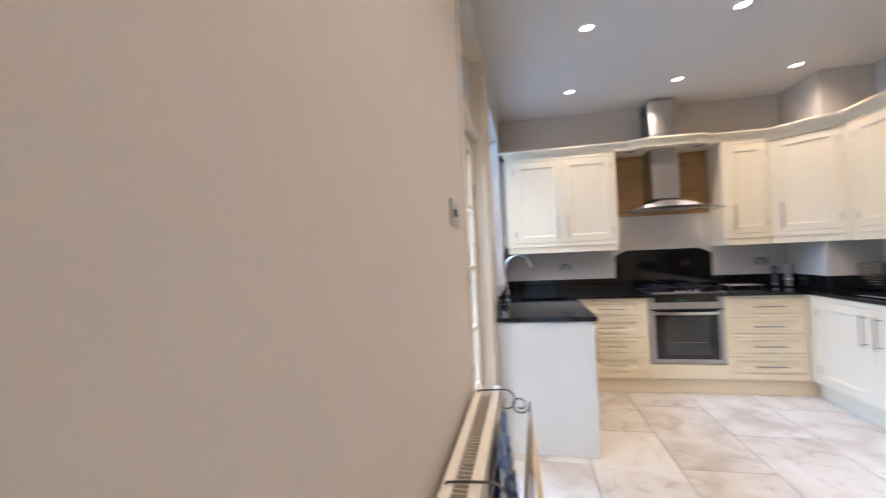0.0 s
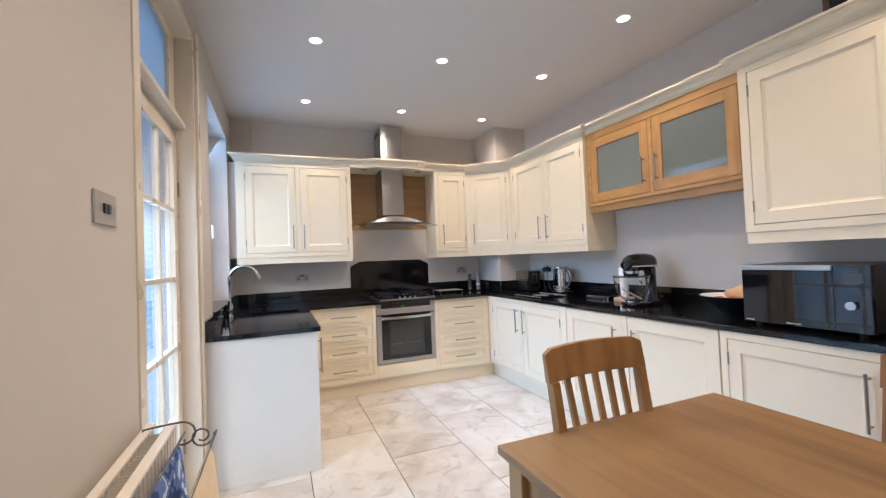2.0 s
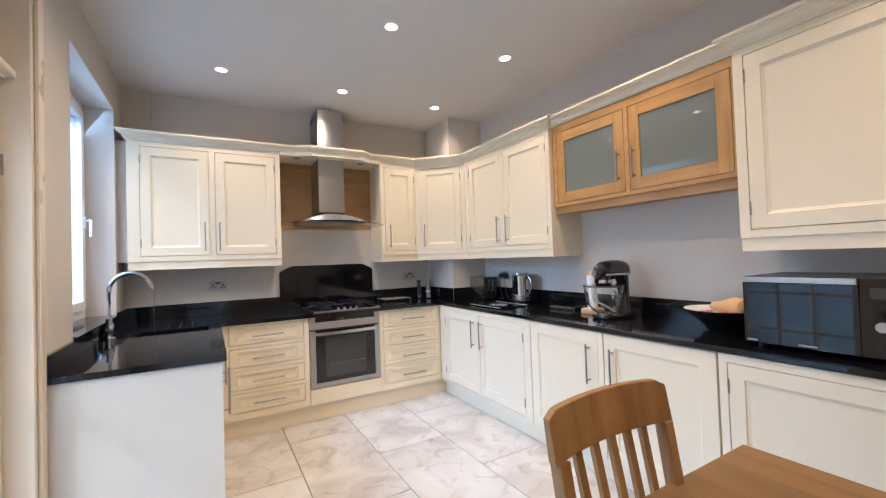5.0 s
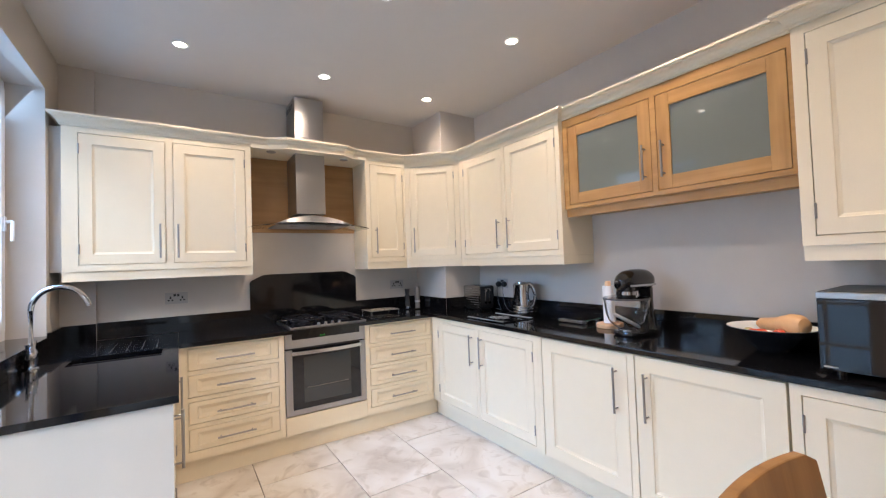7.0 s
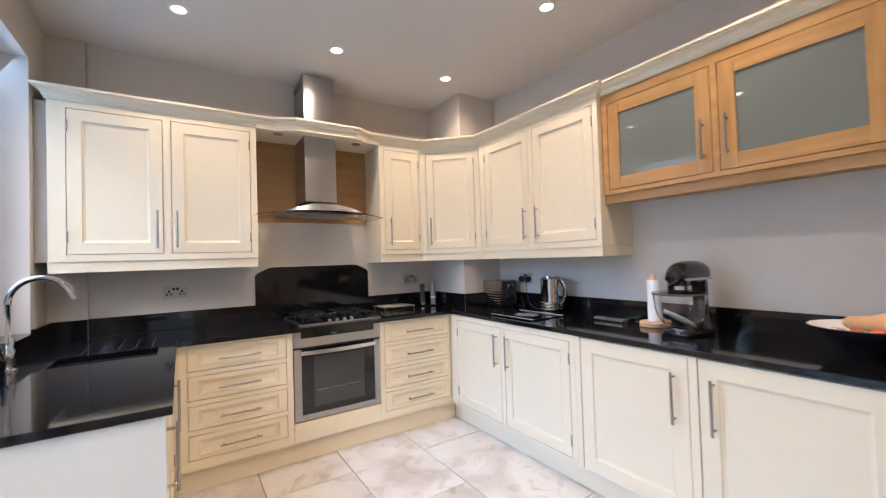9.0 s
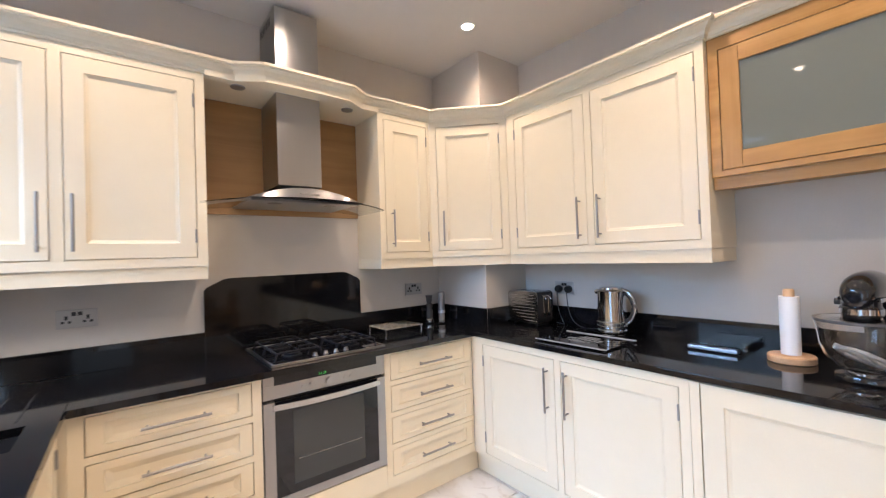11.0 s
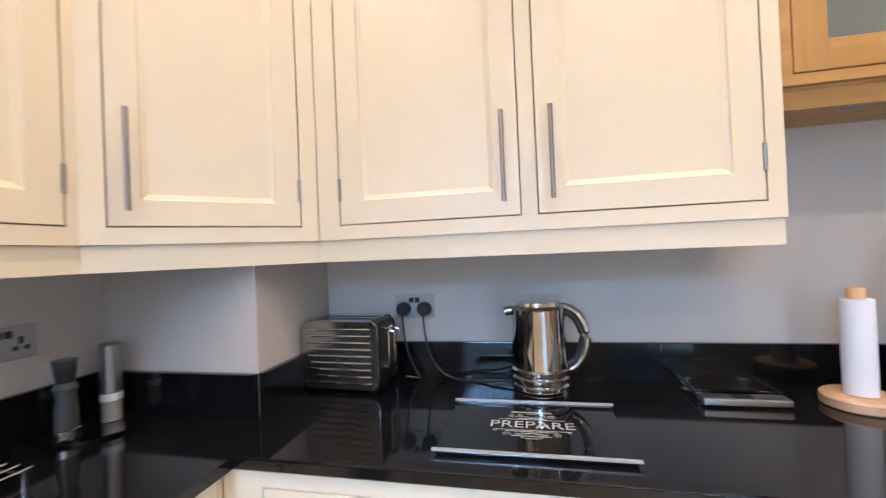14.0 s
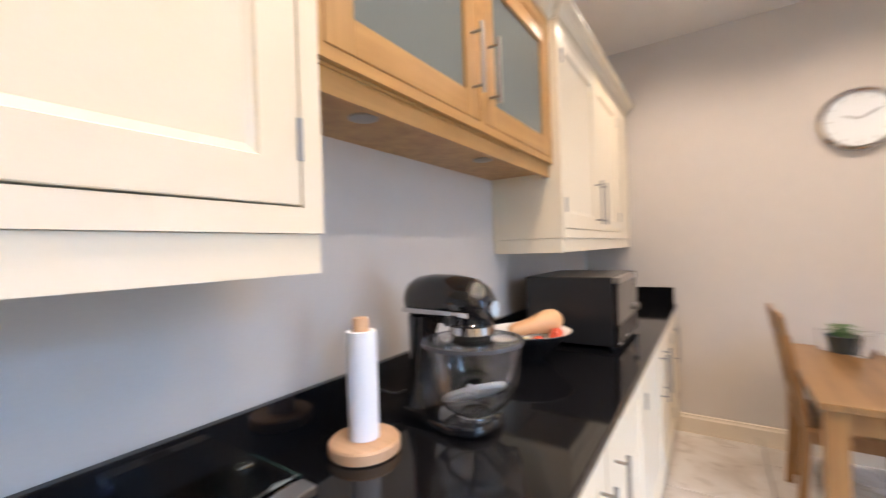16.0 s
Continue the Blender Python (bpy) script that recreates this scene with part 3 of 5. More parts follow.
# unit along the window wall with its plain end panel
pen = cabinet("sink_unit", FACE_PX(0.263), 2.745, 3.98, 0.14, 0.878, 0.6, [(2.79, 3.34, 0.155, 0.86), (3.375, 3.93, 0.155, 0.86)],
              "cream painted sink base unit under the window", "base unit", "base units", top=0.68)
door_part(pen, 2.79, 3.34, 0.155, 0.86, 2.835, 3.339, 0.70)
door_part(pen, 3.375, 3.93, 0.155, 0.86, 3.42, 3.929, 0.70)
ep = base("end_panel", pose(0, 0, 0), "plain off-white painted panel closing the end of the sink counter", "end panel")
part("panel", boxes((LW + 0.002, 0.267, 2.722, 2.744, 0.0, 0.878)), OFFWHITE, ep, bevel=0.002)

# oven housing and oven
ov = base("oven", FACE_Y(3.985), "built-in brushed steel oven with black glass door under the hob", "oven")
part("body", boxes((0.94, 1.554, 0.02, 0.55, 0.275, 0.876)), BLACKPL, ov)
part("control_panel", boxes((0.936, 1.558, 0, 0.02, 0.772, 0.832), (0.936, 0.985, 0, 0.02, 0.832, 0.876), (1.512, 1.558, 0, 0.02, 0.832, 0.876)), STEEL, ov, "brushed steel control panel", bevel=0.001)
part("display", boxes((0.9855, 1.5115, 0.001, 0.02, 0.8325, 0.876)), BLACKGLASS, ov, "black glass clock display")
dg = bmesh.new()
for k, x in enumerate((1.196, 1.205, 1.217, 1.226)):
    for (a, b, c, d) in ((0, 0.005, 0, 0.0009), (0, 0.005, 0.0046, 0.0055), (0, 0.005, 0.0091, 0.01), (0, 0.0009, 0, 0.01), (0.0041, 0.005, 0, 0.01)):
        if k % 2 == 0 and b - a > 0.003 and c == 0.0046:
            continue
        box(dg, x + a, x + b, -0.0008, 0.0005, 0.841 + c, 0.841 + d)
part("digits", dg, SCREEN, ov, "small green clock digits")
for x in (1.12, 1.155, 1.33, 1.365):
    part("button", rods(0.010, ((x, 0.001, 0.802), (x, -0.004, 0.802)), n=16), STEEL, ov, "flush round steel button", smooth=True)
part("knob", rods(0.017, ((1.247, 0.001, 0.802), (1.247, -0.014, 0.802)), n=24), STEEL, ov, "round steel selector knob", smooth=True)
od = part("door", boxes((0.936, 0.985, -0.004, 0.02, 0.28, 0.758), (1.512, 1.558, -0.004, 0.02, 0.28, 0.758), (0.985, 1.512, -0.004, 0.02, 0.28, 0.318)), STEEL, ov, "steel framed oven door", bevel=0.002)
part("door_glass", boxes((0.986, 1.511, -0.002, 0.018, 0.3185, 0.757)), BLACKGLASS, od, "black glass door")
part("window", boxes((1.066, 1.431, -0.003, 0.004, 0.36, 0.70)), OVENWINDOW, od, "tinted oven window")
part("shelf", rods(0.0018, ((1.09, -0.0035, 0.47), (1.41, -0.0035, 0.47)), n=6), SATIN, od, "wire shelf behind the glass")
hb = bmesh.new()
N = 16
for a in range(N):
    x0, x1 = 0.975 + 0.545 * a / N, 0.975 + 0.545 * (a + 1) / N
    d0, d1 = (0.018 + 0.026 * (1 - ((x - 1.2475) / 0.2725) ** 2) for x in (x0, x1))
    v = [hb.verts.new(q) for q in ((x0, -d0, 0.722), (x1, -d1, 0.722), (x1, -d1, 0.748), (x0, -d0, 0.748), (x0, -d0 + 0.007, 0.722), (x1, -d1 + 0.007, 0.722), (x1, -d1 + 0.007, 0.748), (x0, -d0 + 0.007, 0.748))]
    for f in ((0, 1, 2, 3), (5, 4, 7, 6), (3, 2, 6, 7), (1, 0, 4, 5)):
        hb.faces.new([v[i] for i in f])
box(hb, 0.975, 0.99, -0.02, -0.002, 0.725, 0.745)
box(hb, 1.505, 1.52, -0.02, -0.002, 0.725, 0.745)
bmesh.ops.remove_doubles(hb, verts=hb.verts, dist=1e-5)
part("handle", hb, POLISHED, od, "curved flat steel oven handle", smooth=True)
oh = base("oven_housing", FACE_Y(3.99), "cream painted filler panel below the oven", "base unit", "base units")
part("panel", boxes((0.934, 1.561, 0, 0.02, 0.14, 0.27)), CREAM, oh, bevel=0.0015)

fl = base("filler_strip", pose(0, 0, 0), "narrow cream corner filler between sink unit and drawers", "filler strip")
part("strip", boxes((0.245, 0.2845, 3.992, 4.012, 0.14, 0.878)), CREAM, fl)
structure("plinth", boxes((0.2, 2.26, 4.03, 4.05, 0, 0.139)), CREAM, "cream plinth under the oven run")
structure("plinth", boxes((2.262, 2.28, REAR + 0.002, 4.028, 0, 0.139)), CREAM, "cream plinth under the long run")
structure("plinth", boxes((0.20, 0.218, 2.746, 4.029, 0, 0.139)), CREAM, "cream plinth under the sink run")

# long run of base units
def base_unit(y0, y1, doors, label, full=False):
    """doors: (y0, y1, handle y, hinge side y)."""
    z0, z1 = (0.142, 0.874) if full else (0.165, 0.838)
    m = FACE_X(2.205)
    t = base("base_unit", m, label, "base unit", "base units")
    carcass(t, -y1 + 0.001, -y0 - 0.001, 0.14, 0.878, 0.6, CREAM)
    if not full:
        face_frame(-y1 + 0.0005, -y0 - 0.0005, 0.14, 0.878, [(-b, -a, z0, z1) for a, b, h, g in doors], CREAM, t)
    for a, b, h, g in doors:
        door_part(t, -b, -a, z0, z1, -h, None if g is None else -g, 0.678, stile=0.075 if full else 0.062)
    return t


base_unit(2.708, 3.988, [(2.75, 3.312, 3.275, 2.751), (3.355, 3.885, 3.395, 3.884)], "cream painted double door base unit in the corner")
base_unit(2.092, 2.700, [(2.091, 2.668, 2.15, None)], "cream painted single appliance door with no frame", True)
base_unit(1.438, 2.062, [(1.439, 2.046, 1.985, None)], "cream painted wide appliance door beside a narrow filler", True)
fl = base("filler_strip", FACE_X(2.203), "narrow cream filler strip between two appliance doors", "filler strip")
part("strip", boxes((-2.087, -2.050, 0, 0.02, 0.142, 0.876)), CREAM, fl)
fl = base("filler_strip", FACE_X(2.203), "narrow cream filler strip beside the corner base unit", "filler strip")
part("strip", boxes((-2.706, -2.672, 0, 0.02, 0.142, 0.876)), CREAM, fl)
base_unit(0.775, 1.430, [(0.80, 1.392, 0.846, 1.391)], "cream painted framed base unit below the microwave")
base_unit(0.14, 0.773, [(0.19, 0.75, 0.70, 0.191)], "cream painted framed base unit near the plain wall")
base_unit(REAR + 0.001, 0.138, [(-0.17, 0.10, 0.06, -0.169)], "narrow cream painted base unit against the plain wall")

# worktops, upstands, splashback
WT = 0.882


def worktop(name, bm, label, bevel=0.004):
    return tagged(link(name, bm, GRANITE, None, label, "", False, bevel), category="worktop")


worktop("worktop", boxes((2.192, RW - 0.001, REAR + 0.001, 3.95, WT, TOP)), "polished black granite worktop on the long run")
worktop("worktop", boxes((0.287, 2.404, 3.952, BW - 0.001, WT, TOP), (2.4045, RW - 0.001, 3.952, 4.039, WT, TOP)), "polished black granite worktop with the hob let in", 0.0)
worktop("worktop", boxes((LW + 0.001, 0.285, 2.705, 3.64, WT, TOP), (LW + 0.001, -0.20, 3.64, 3.87, WT, TOP), (0.205, 0.285, 3.64, 3.87, WT, TOP),
        (LW + 0.001, 0.285, 3.87, 4.549, WT, TOP)), "polished black granite worktop with sink cut-out and drainer grooves", 0.0)
gb = bmesh.new()
for k in range(5):
    x = -0.13 + 0.075 * k
    box(gb, x, x + 0.006, 3.93, 4.3, TOP + 0.0003, TOP + 0.0012)
tagged(link("drainer_grooves", gb, mat("groove_grey", (0.03, 0.03, 0.032), 0.25), None, "row of fine drainer lines cut in the black granite"), category="drainer")
sk = base("sink", pose(0.0, 3.75, 0.88), "black undermounted sink bowl with polished rim", "sink")
part("bowl", boxes((-0.205, 0.21, -0.115, 0.125, -0.19, -0.18), (-0.205, -0.2, -0.115, 0.125, -0.18, 0.0), (0.205, 0.21, -0.115, 0.125, -0.18, 0.0), (-0.2, 0.205, -0.115, -0.11, -0.18, 0.0), (-0.2, 0.205, 0.12, 0.125, -0.18, 0.0)), SINKSTONE, sk)
part("waste", lathe([(0, 0.0), (0.04, 0.0), (0.04, 0.003), (0, 0.004)], 24, at=(0, 0, -0.18)), CHROME, sk, "round chrome waste", smooth=True)


def upstand(bm, label):
    return tagged(link("upstand", bm, GRANITE, None, label, "", False, 0.002), category="upstand")


UZ = 1.03
upstand(boxes((RW - 0.02, RW - 0.0005, REAR + 0.02, 4.019, TOP, UZ)), "polished black granite upstand along the long wall")
upstand(boxes((2.405, RW - 0.0005, 4.0195, 4.0395, TOP, UZ)), "polished black granite upstand on the pillar")
upstand(boxes((2.3845, 2.4045, 4.0395, BW - 0.0205, TOP, UZ)), "polished black granite upstand on the pillar side")
upstand(boxes((1.716, 2.4045, BW - 0.02, BW - 0.0005, TOP, UZ)), "polished black granite upstand between splashback and pillar")
upstand(boxes((-0.19, 0.788, BW - 0.02, BW - 0.0005, TOP, UZ)), "polished black granite upstand beside the splashback")
upstand(boxes((LW + 0.0205, -0.1905, BW - 0.05, BW - 0.0305, TOP, UZ)), "short black granite upstand on the pipe boxing")
upstand(boxes((LW + 0.0005, LW + 0.02, WY1, BW - 0.0305, TOP, UZ)), "black granite upstand beside the window")
upstand(boxes((LW + 0.0005, LW + 0.02, 2.706, WY1, TOP, WZ0 - 0.012)), "black granite upstand below the window")
upstand(boxes((2.21, RW - 0.02, REAR + 0.0005, REAR + 0.0195, TOP, UZ)), "short black granite upstand on the plain wall")
sb = bmesh.new()
prof = [(0.789, TOP), (1.715, TOP), (1.715, 1.255), (1.70, 1.272), (1.62, 1.312), (1.59, 1.318), (0.915, 1.318), (0.885, 1.312), (0.804, 1.272), (0.789, 1.255)]
a = [sb.verts.new((x, BW - 0.02, z)) for x, z in prof]
b = [sb.verts.new((x, BW - 0.0005, z)) for x, z in prof]
sb.faces.new(a), sb.faces.new(b[::-1])
for k in range(len(prof)):
    sb.faces.new((a[k], b[k], b[(k + 1) % len(prof)], a[(k + 1) % len(prof)]))
tagged(link("splashback", sb, GRANITE, None, "black granite splashback with clipped top corners behind the hob", "", False, 0.0015), category="splashback")

# hob
hob = base("gas_hob", pose(0.98, 4.0, TOP), "black four-burner gas hob with steel trim and cast iron supports", "hob")
part("trim", boxes((0, 0.60, 0, 0.012, 0, 0.012), (0, 0.60, 0.498, 0.51, 0, 0.012), (0, 0.012, 0.012, 0.498, 0, 0.012), (0.588, 0.60, 0.012, 0.498, 0, 0.012)), STEEL, hob, "polished steel edge trim", bevel=0.002)
part("plate", boxes((0.012, 0.588, 0.012, 0.498, 0, 0.009)), BLACKGLASS, hob, "black glass hob plate")
for bx, by, br in ((0.14, 0.15, 0.038), (0.14, 0.37, 0.046), (0.46, 0.15, 0.038), (0.46, 0.37, 0.05)):
    b_ = part("burner", lathe([(br + 0.012, 0.009), (br + 0.012, 0.016), (br, 0.018), (br, 0.026), (br - 0.004, 0.03), (0, 0.031)], 28, at=(bx, by, 0)), IRON, hob, "round cast burner with cap", smooth=True)
for sx in (0.03, 0.335):
    gr = bmesh.new()
    x0, x1 = sx, sx + 0.235
    for y in (0.06, 0.255, 0.265, 0.46):
        tube(gr, [(x0, y, 0.01), (x0 + 0.012, y, 0.045), (x0 + 0.03, y, 0.05), (x1 - 0.03, y, 0.05), (x1 - 0.012, y, 0.045), (x1, y, 0.01)], 0.006, 6)
    for x in (x0 + 0.012, x1 - 0.012):
        rod(gr, (x, 0.06, 0.046), (x, 0.46, 0.046), 0.006, 6)
    cx = (x0 + x1) / 2
    for by in (0.15, 0.37):
        for a in range(4):
            c, s_ = math.cos(a * math.pi / 2), math.sin(a * math.pi / 2)
            rod(gr, (cx + 0.025 * c, by + 0.025 * s_, 0.05), (cx + 0.1 * c, by + 0.095 * s_, 0.05), 0.005, 6)
    part("pan_support", gr, IRON, hob, "cast iron pan support", smooth=True)
for k in range(4):
    part("knob", lathe([(0.014, 0.009), (0.014, 0.013), (0.011, 0.016), (0.0095, 0.026), (0, 0.027)], 20, at=(0.225 + 0.055 * k, 0.052, 0)), SATIN, hob, "small steel hob knob", smooth=True)

# ---- wall units ----
PZ0, PZ1, CZ0, CZ1 = 1.330, 1.393, 2.322, 2.396
BZ = 2.285
DZ0_, DZ1_ = 1.436, 2.282


def wall_unit(name, m, u0, u1, depth, doors, label, bottom=None, lower=PZ1):
    """doors: (u0, u1, handle, hinge)."""
    t = base(name, m, label, "wall cabinet", "wall units")
    carcass(t, u0 + 0.001, u1 - 0.001, PZ1, CZ0, depth, CREAM)
    face_frame(u0 + 0.0005, u1 - 0.0005, PZ1, CZ0, [(a, b, DZ0_, DZ1_) for a, b, h, g in doors], CREAM, t)
    for a, b, h, g in doors:
        door_part(t, a, b, DZ0_, DZ1_, h, g, 1.587, stile=0.066)
    return t


wall_unit("wall_unit", FACE_Y(4.255), -0.315, 0.772, 0.322, [(-0.233, 0.221, 0.192, -0.232), (0.269, 0.727, 0.295, 0.726)], "cream painted double wall cabinet beside the window")
# Added strip, no real filler: keeps the shaded gap as light as the wall.
fill = base("filler_strip", FACE_Y(4.30), "narrow wall-coloured strip added to cover the dark gap beside the wall cabinet", "filler strip")
part("strip", boxes((LW + 0.001, -0.3175, 0, 0.02, PZ1, CZ0)), PLASTER, fill)
wall_unit("wall_unit", FACE_Y(4.255), 1.716, 2.115, 0.322, [(1.76, 2.088, 1.802, 2.087)], "narrow cream painted wall cabinet beside the extractor hood")
ang = math.degrees(math.atan2(3.885 - 4.255, 2.488 - 2.115))
L = math.hypot(3.885 - 4.255, 2.488 - 2.115)
dm = pose(2.115, 4.255, 0, 0, 0, ang)
dc = base("wall_unit", dm, "cream painted diagonal corner wall cabinet with one door", "wall cabinet", "wall units")
cb = bmesh.new()
inv = dm.inverted()
pts = [(2.165, 4.30), (2.525, 3.945), (2.81, 3.886), (2.81, 4.035), (2.40, 4.035), (2.40, 4.57), (2.117, 4.57)]
lo = [cb.verts.new(inv @ Vector((x, y, PZ1))) for x, y in pts]
hi = [cb.verts.new(inv @ Vector((x, y, CZ0))) for x, y in pts]
cb.faces.new(lo), cb.faces.new(hi[::-1])
for k in range(len(pts)):
    cb.faces.new((lo[k], hi[k], hi[(k + 1) % len(pts)], lo[(k + 1) % len(pts)]))
part("carcass", cb, CREAM, dc)
face_frame(0.0, L, PZ1, CZ0, [(0.05, L - 0.05, DZ0_, DZ1_)], CREAM, dc)
door_part(dc, 0.05, L - 0.05, DZ0_, DZ1_, 0.09, L - 0.051, 1.587, stile=0.062)
wall_unit("wall_unit", FACE_X(2.49), -3.884, -2.70, 0.329, [(-3.815, -3.305, -3.345, -3.814), (-3.258, -2.742, -3.222, -2.743)], "cream painted double wall cabinet above the kettle")
wall_unit("wall_unit", FACE_X(2.49), -1.44, 0.205, 0.329, [(-1.392, -0.803, -0.84, -1.391), (-0.765, -0.18, -0.728, -0.181)], "cream painted double wall cabinet above the microwave")

# oak cabinet with frosted doors
OX, OZ0, OZ1 = 2.525, 1.652, CZ0
oak = base("display_cabinet", FACE_X(OX), "oak wall cabinet with two frosted glass doors and steel handles", "wall cabinet")
part("carcass", boxes((-2.6985, -1.4415, 0.039, 0.294, OZ0 + 0.022, OZ1)), OAKV, oak)
od1, od2 = (-2.655, -2.085), (-2.048, -1.468)
face_frame(-2.698, -1.442, 1.706, OZ1, [(*od1, 1.735, 2.262), (*od2, 1.735, 2.262)], OAK, oak)
part("pelmet", boxes((-2.698, -1.442, 0.014, 0.0205, 1.699, 1.7055), (-2.698, -1.442, 0.018, 0.038, OZ0, 1.7055)), OAK, oak, "oak light pelmet", bevel=0.001)
for (a, b), h in ((od1, od1[1] - 0.035), (od2, od2[0] + 0.035)):
    s_ = 0.072
    d = part("door", boxes((a + s_, b - s_, 0.0003, 0.02, 1.735, 1.735 + s_)), OAK, oak, "oak door frame round frosted glass", bevel=0.002)
    part("rail", boxes((a + s_, b - s_, 0.0003, 0.02, 2.262 - s_, 2.262)), OAK, d, bevel=0.002)
    part("stile", boxes((a, a + s_, 0, 0.02, 1.735, 2.262)), OAKV, d, bevel=0.002)
    part("stile", boxes((b - s_, b, 0, 0.02, 1.735, 2.262)), OAKV, d, bevel=0.002)
    part("glass", boxes((a + s_ - 0.003, b - s_ + 0.003, 0.009, 0.013, 1.735 + s_ - 0.003, 2.262 - s_ + 0.003)), FROST, d, "frosted glass panel")
    bar_handle(d, h, 1.90, 0.2)
for y in (1.87, 2.455):
    part("downlight", lathe([(0.0, -0.004), (0.02, -0.004), (0.034, 0.0), (0.034, 0.004), (0, 0.004)], 24, at=(-y, 0.11, OZ0 + 0.018)), SATIN, oak, "small round steel cabinet light, unlit", smooth=True)

# cornice and pelmets that tie the wall units together
COR = [(o, CZ0 + z) for o, z in [(0.0, 0), (0.008, 0), (0.009, 0.009), (0.014, 0.012), (0.018, 0.027), (0.029, 0.042), (0.043, 0.051), (0.048, 0.052), (0.048, 0.058), (0.056, 0.060), (0.056, CZ1 - CZ0), (-0.02, CZ1 - CZ0), (-0.02, 0)]]
run1 = [(-0.3165, BW - 0.032), (-0.3165, 4.255), (0.905, 4.255), (1.032, 4.18), (1.488, 4.18), (1.60, 4.255),
        (2.115, 4.255), (2.488, 3.885), (2.488, 2.70), (2.525, 2.70), (2.525, 1.44), (2.488, 1.44), (2.488, REAR + 0.002)]
tagged(link("cornice", sweep(run1, COR), CREAM, None, "continuous moulded cream cornice along the tops of the wall cabinets"), category="cornice")
fz = boxes((0.773, 1.715, 4.235, BW - 0.025, BZ + 0.027, CZ0 + 0.02))
lo = [fz.verts.new((x, y, BZ + 0.027)) for x, y in ((0.905, 4.235), (1.032, 4.16), (1.488, 4.16), (1.60, 4.235))]
hi = [fz.verts.new((v.co.x, v.co.y, CZ0 + 0.02)) for v in lo]
fz.faces.new(lo), fz.faces.new(hi[::-1])
for k in range(4):
    fz.faces.new((lo[k], hi[k], hi[(k + 1) % 4], lo[(k + 1) % 4]))
cp = base("hood_canopy_board", pose(0, 0, 0), "cream bowed canopy board between the wall cabinets over the hood", "canopy board")
part("board", fz, CREAM, cp)
for x in (0.93, 1.535):
    part("downlight", lathe([(0, -0.003), (0.018, -0.003), (0.034, -0.004), (0.036, 0.0), (0.034, 0.002), (0, 0.002)], 24, at=(x, 4.30, BZ + 0.025)), SATIN, cp, "small round steel downlight, unlit", smooth=True)
PEL = [(-0.034, PZ0), (-0.014, PZ0), (-0.014, PZ1 - 0.001), (-0.034, PZ1 - 0.001)]
def pelmet(path, label):
    tagged(link("pelmet", sweep(path, PEL), CREAM, None, label), category="pelmet")
pelmet([(-0.3305, BW - 0.032), (-0.3305, 4.25), (0.785, 4.25), (0.785, BW - 0.002)], "cream light pelmet under the wall cabinet beside the window")
pelmet([(1.703, BW - 0.002), (1.703, 4.25), (2.115, 4.25), (2.483, 3.885), (2.483, 2.690), (RW - 0.002, 2.690)], "cream light pelmet under the corner wall cabinets")
pelmet([(RW - 0.002, 1.451), (2.483, 1.451), (2.483, REAR + 0.002)], "cream light pelmet under the wall cabinet above the microwave")
bp = base("back_panel", pose(0, 0, 0), "plain oak veneer panel on the wall behind the hood", "wall panel")
part("panel", boxes((0.774, 1.714, BW - 0.022, BW - 0.0008, 1.676, 2.311)), OAKPANEL, bp)

# extractor hood
hd = base("extractor_hood", pose(1.228, 4.56, 0), "brushed steel extractor hood with curved glass canopy", "extractor hood")
part("chimney", boxes((-0.12, 0.12, -0.30, 0, 1.812, 2.45)), STEEL, hd, "brushed steel lower chimney cover", bevel=0.003)
part("chimney_top", boxes((-0.119, 0.119, -0.299, 0, 2.4505, 2.787)), STEEL, hd, "brushed steel upper chimney cover", bevel=0.003)
sl = bmesh.new()
for k in range(7):
    box(sl, -0.1285, -0.127, -0.25 + 0.03 * k, -0.235 + 0.03 * k, 2.695, 2.74)
part("vent_slots", sl, BLACKPL, hd, "narrow dark vent slots")
gl = bmesh.new()
NG, W_ = 28, 0.488
def gz(x): return 1.727 - 0.030 * (abs(x) / W_) ** 2.2
top = []
for k in range(NG + 1):
    x = -W_ + 2 * W_ * k / NG
    fy = -0.455 + 0.10 * (abs(x) / W_) ** 2.5
    top.append([gl.verts.new(q) for q in ((x, fy, gz(x)), (x, -0.02, gz(x)), (x, -0.02, gz(x) - 0.006), (x, fy, gz(x) - 0.006))])
for a, b in zip(top, top[1:]):
    for j in range(4):
        gl.faces.new((a[j], a[(j + 1) % 4], b[(j + 1) % 4], b[j]))
gl.faces.new(top[0]), gl.faces.new(top[-1][::-1])
part("canopy", gl, HOODGLASS, hd, "curved clear glass canopy", smooth=True).visible_shadow = False
dm_ = bmesh.new()
rings = []
for k in range(17):
    x = -0.30 + 0.60 * k / 16
    h = 0.076 * (1 - (abs(x) / 0.30) ** 1.9)
    zz = gz(x) + 0.001
    rings.append([dm_.verts.new(q) for q in ((x, -0.44, zz), (x, -0.425, zz + h * 0.72), (x, -0.31, zz + h * 0.96), (x, -0.02, zz + h), (x, -0.02, zz))])
for a, b in zip(rings, rings[1:]):
    for j in range(5):
        dm_.faces.new((a[j], a[(j + 1) % 5], b[(j + 1) % 5], b[j]))
part("dome", dm_, STEEL, hd, "shallow brushed steel dome on the glass", smooth=True)
ub = bmesh.new()
q = [(-0.30, -0.44), (0.30, -0.44), (0.30, -0.02), (-0.30, -0.02)]
t1 = [ub.verts.new((x, y, 1.716)) for x, y in q]
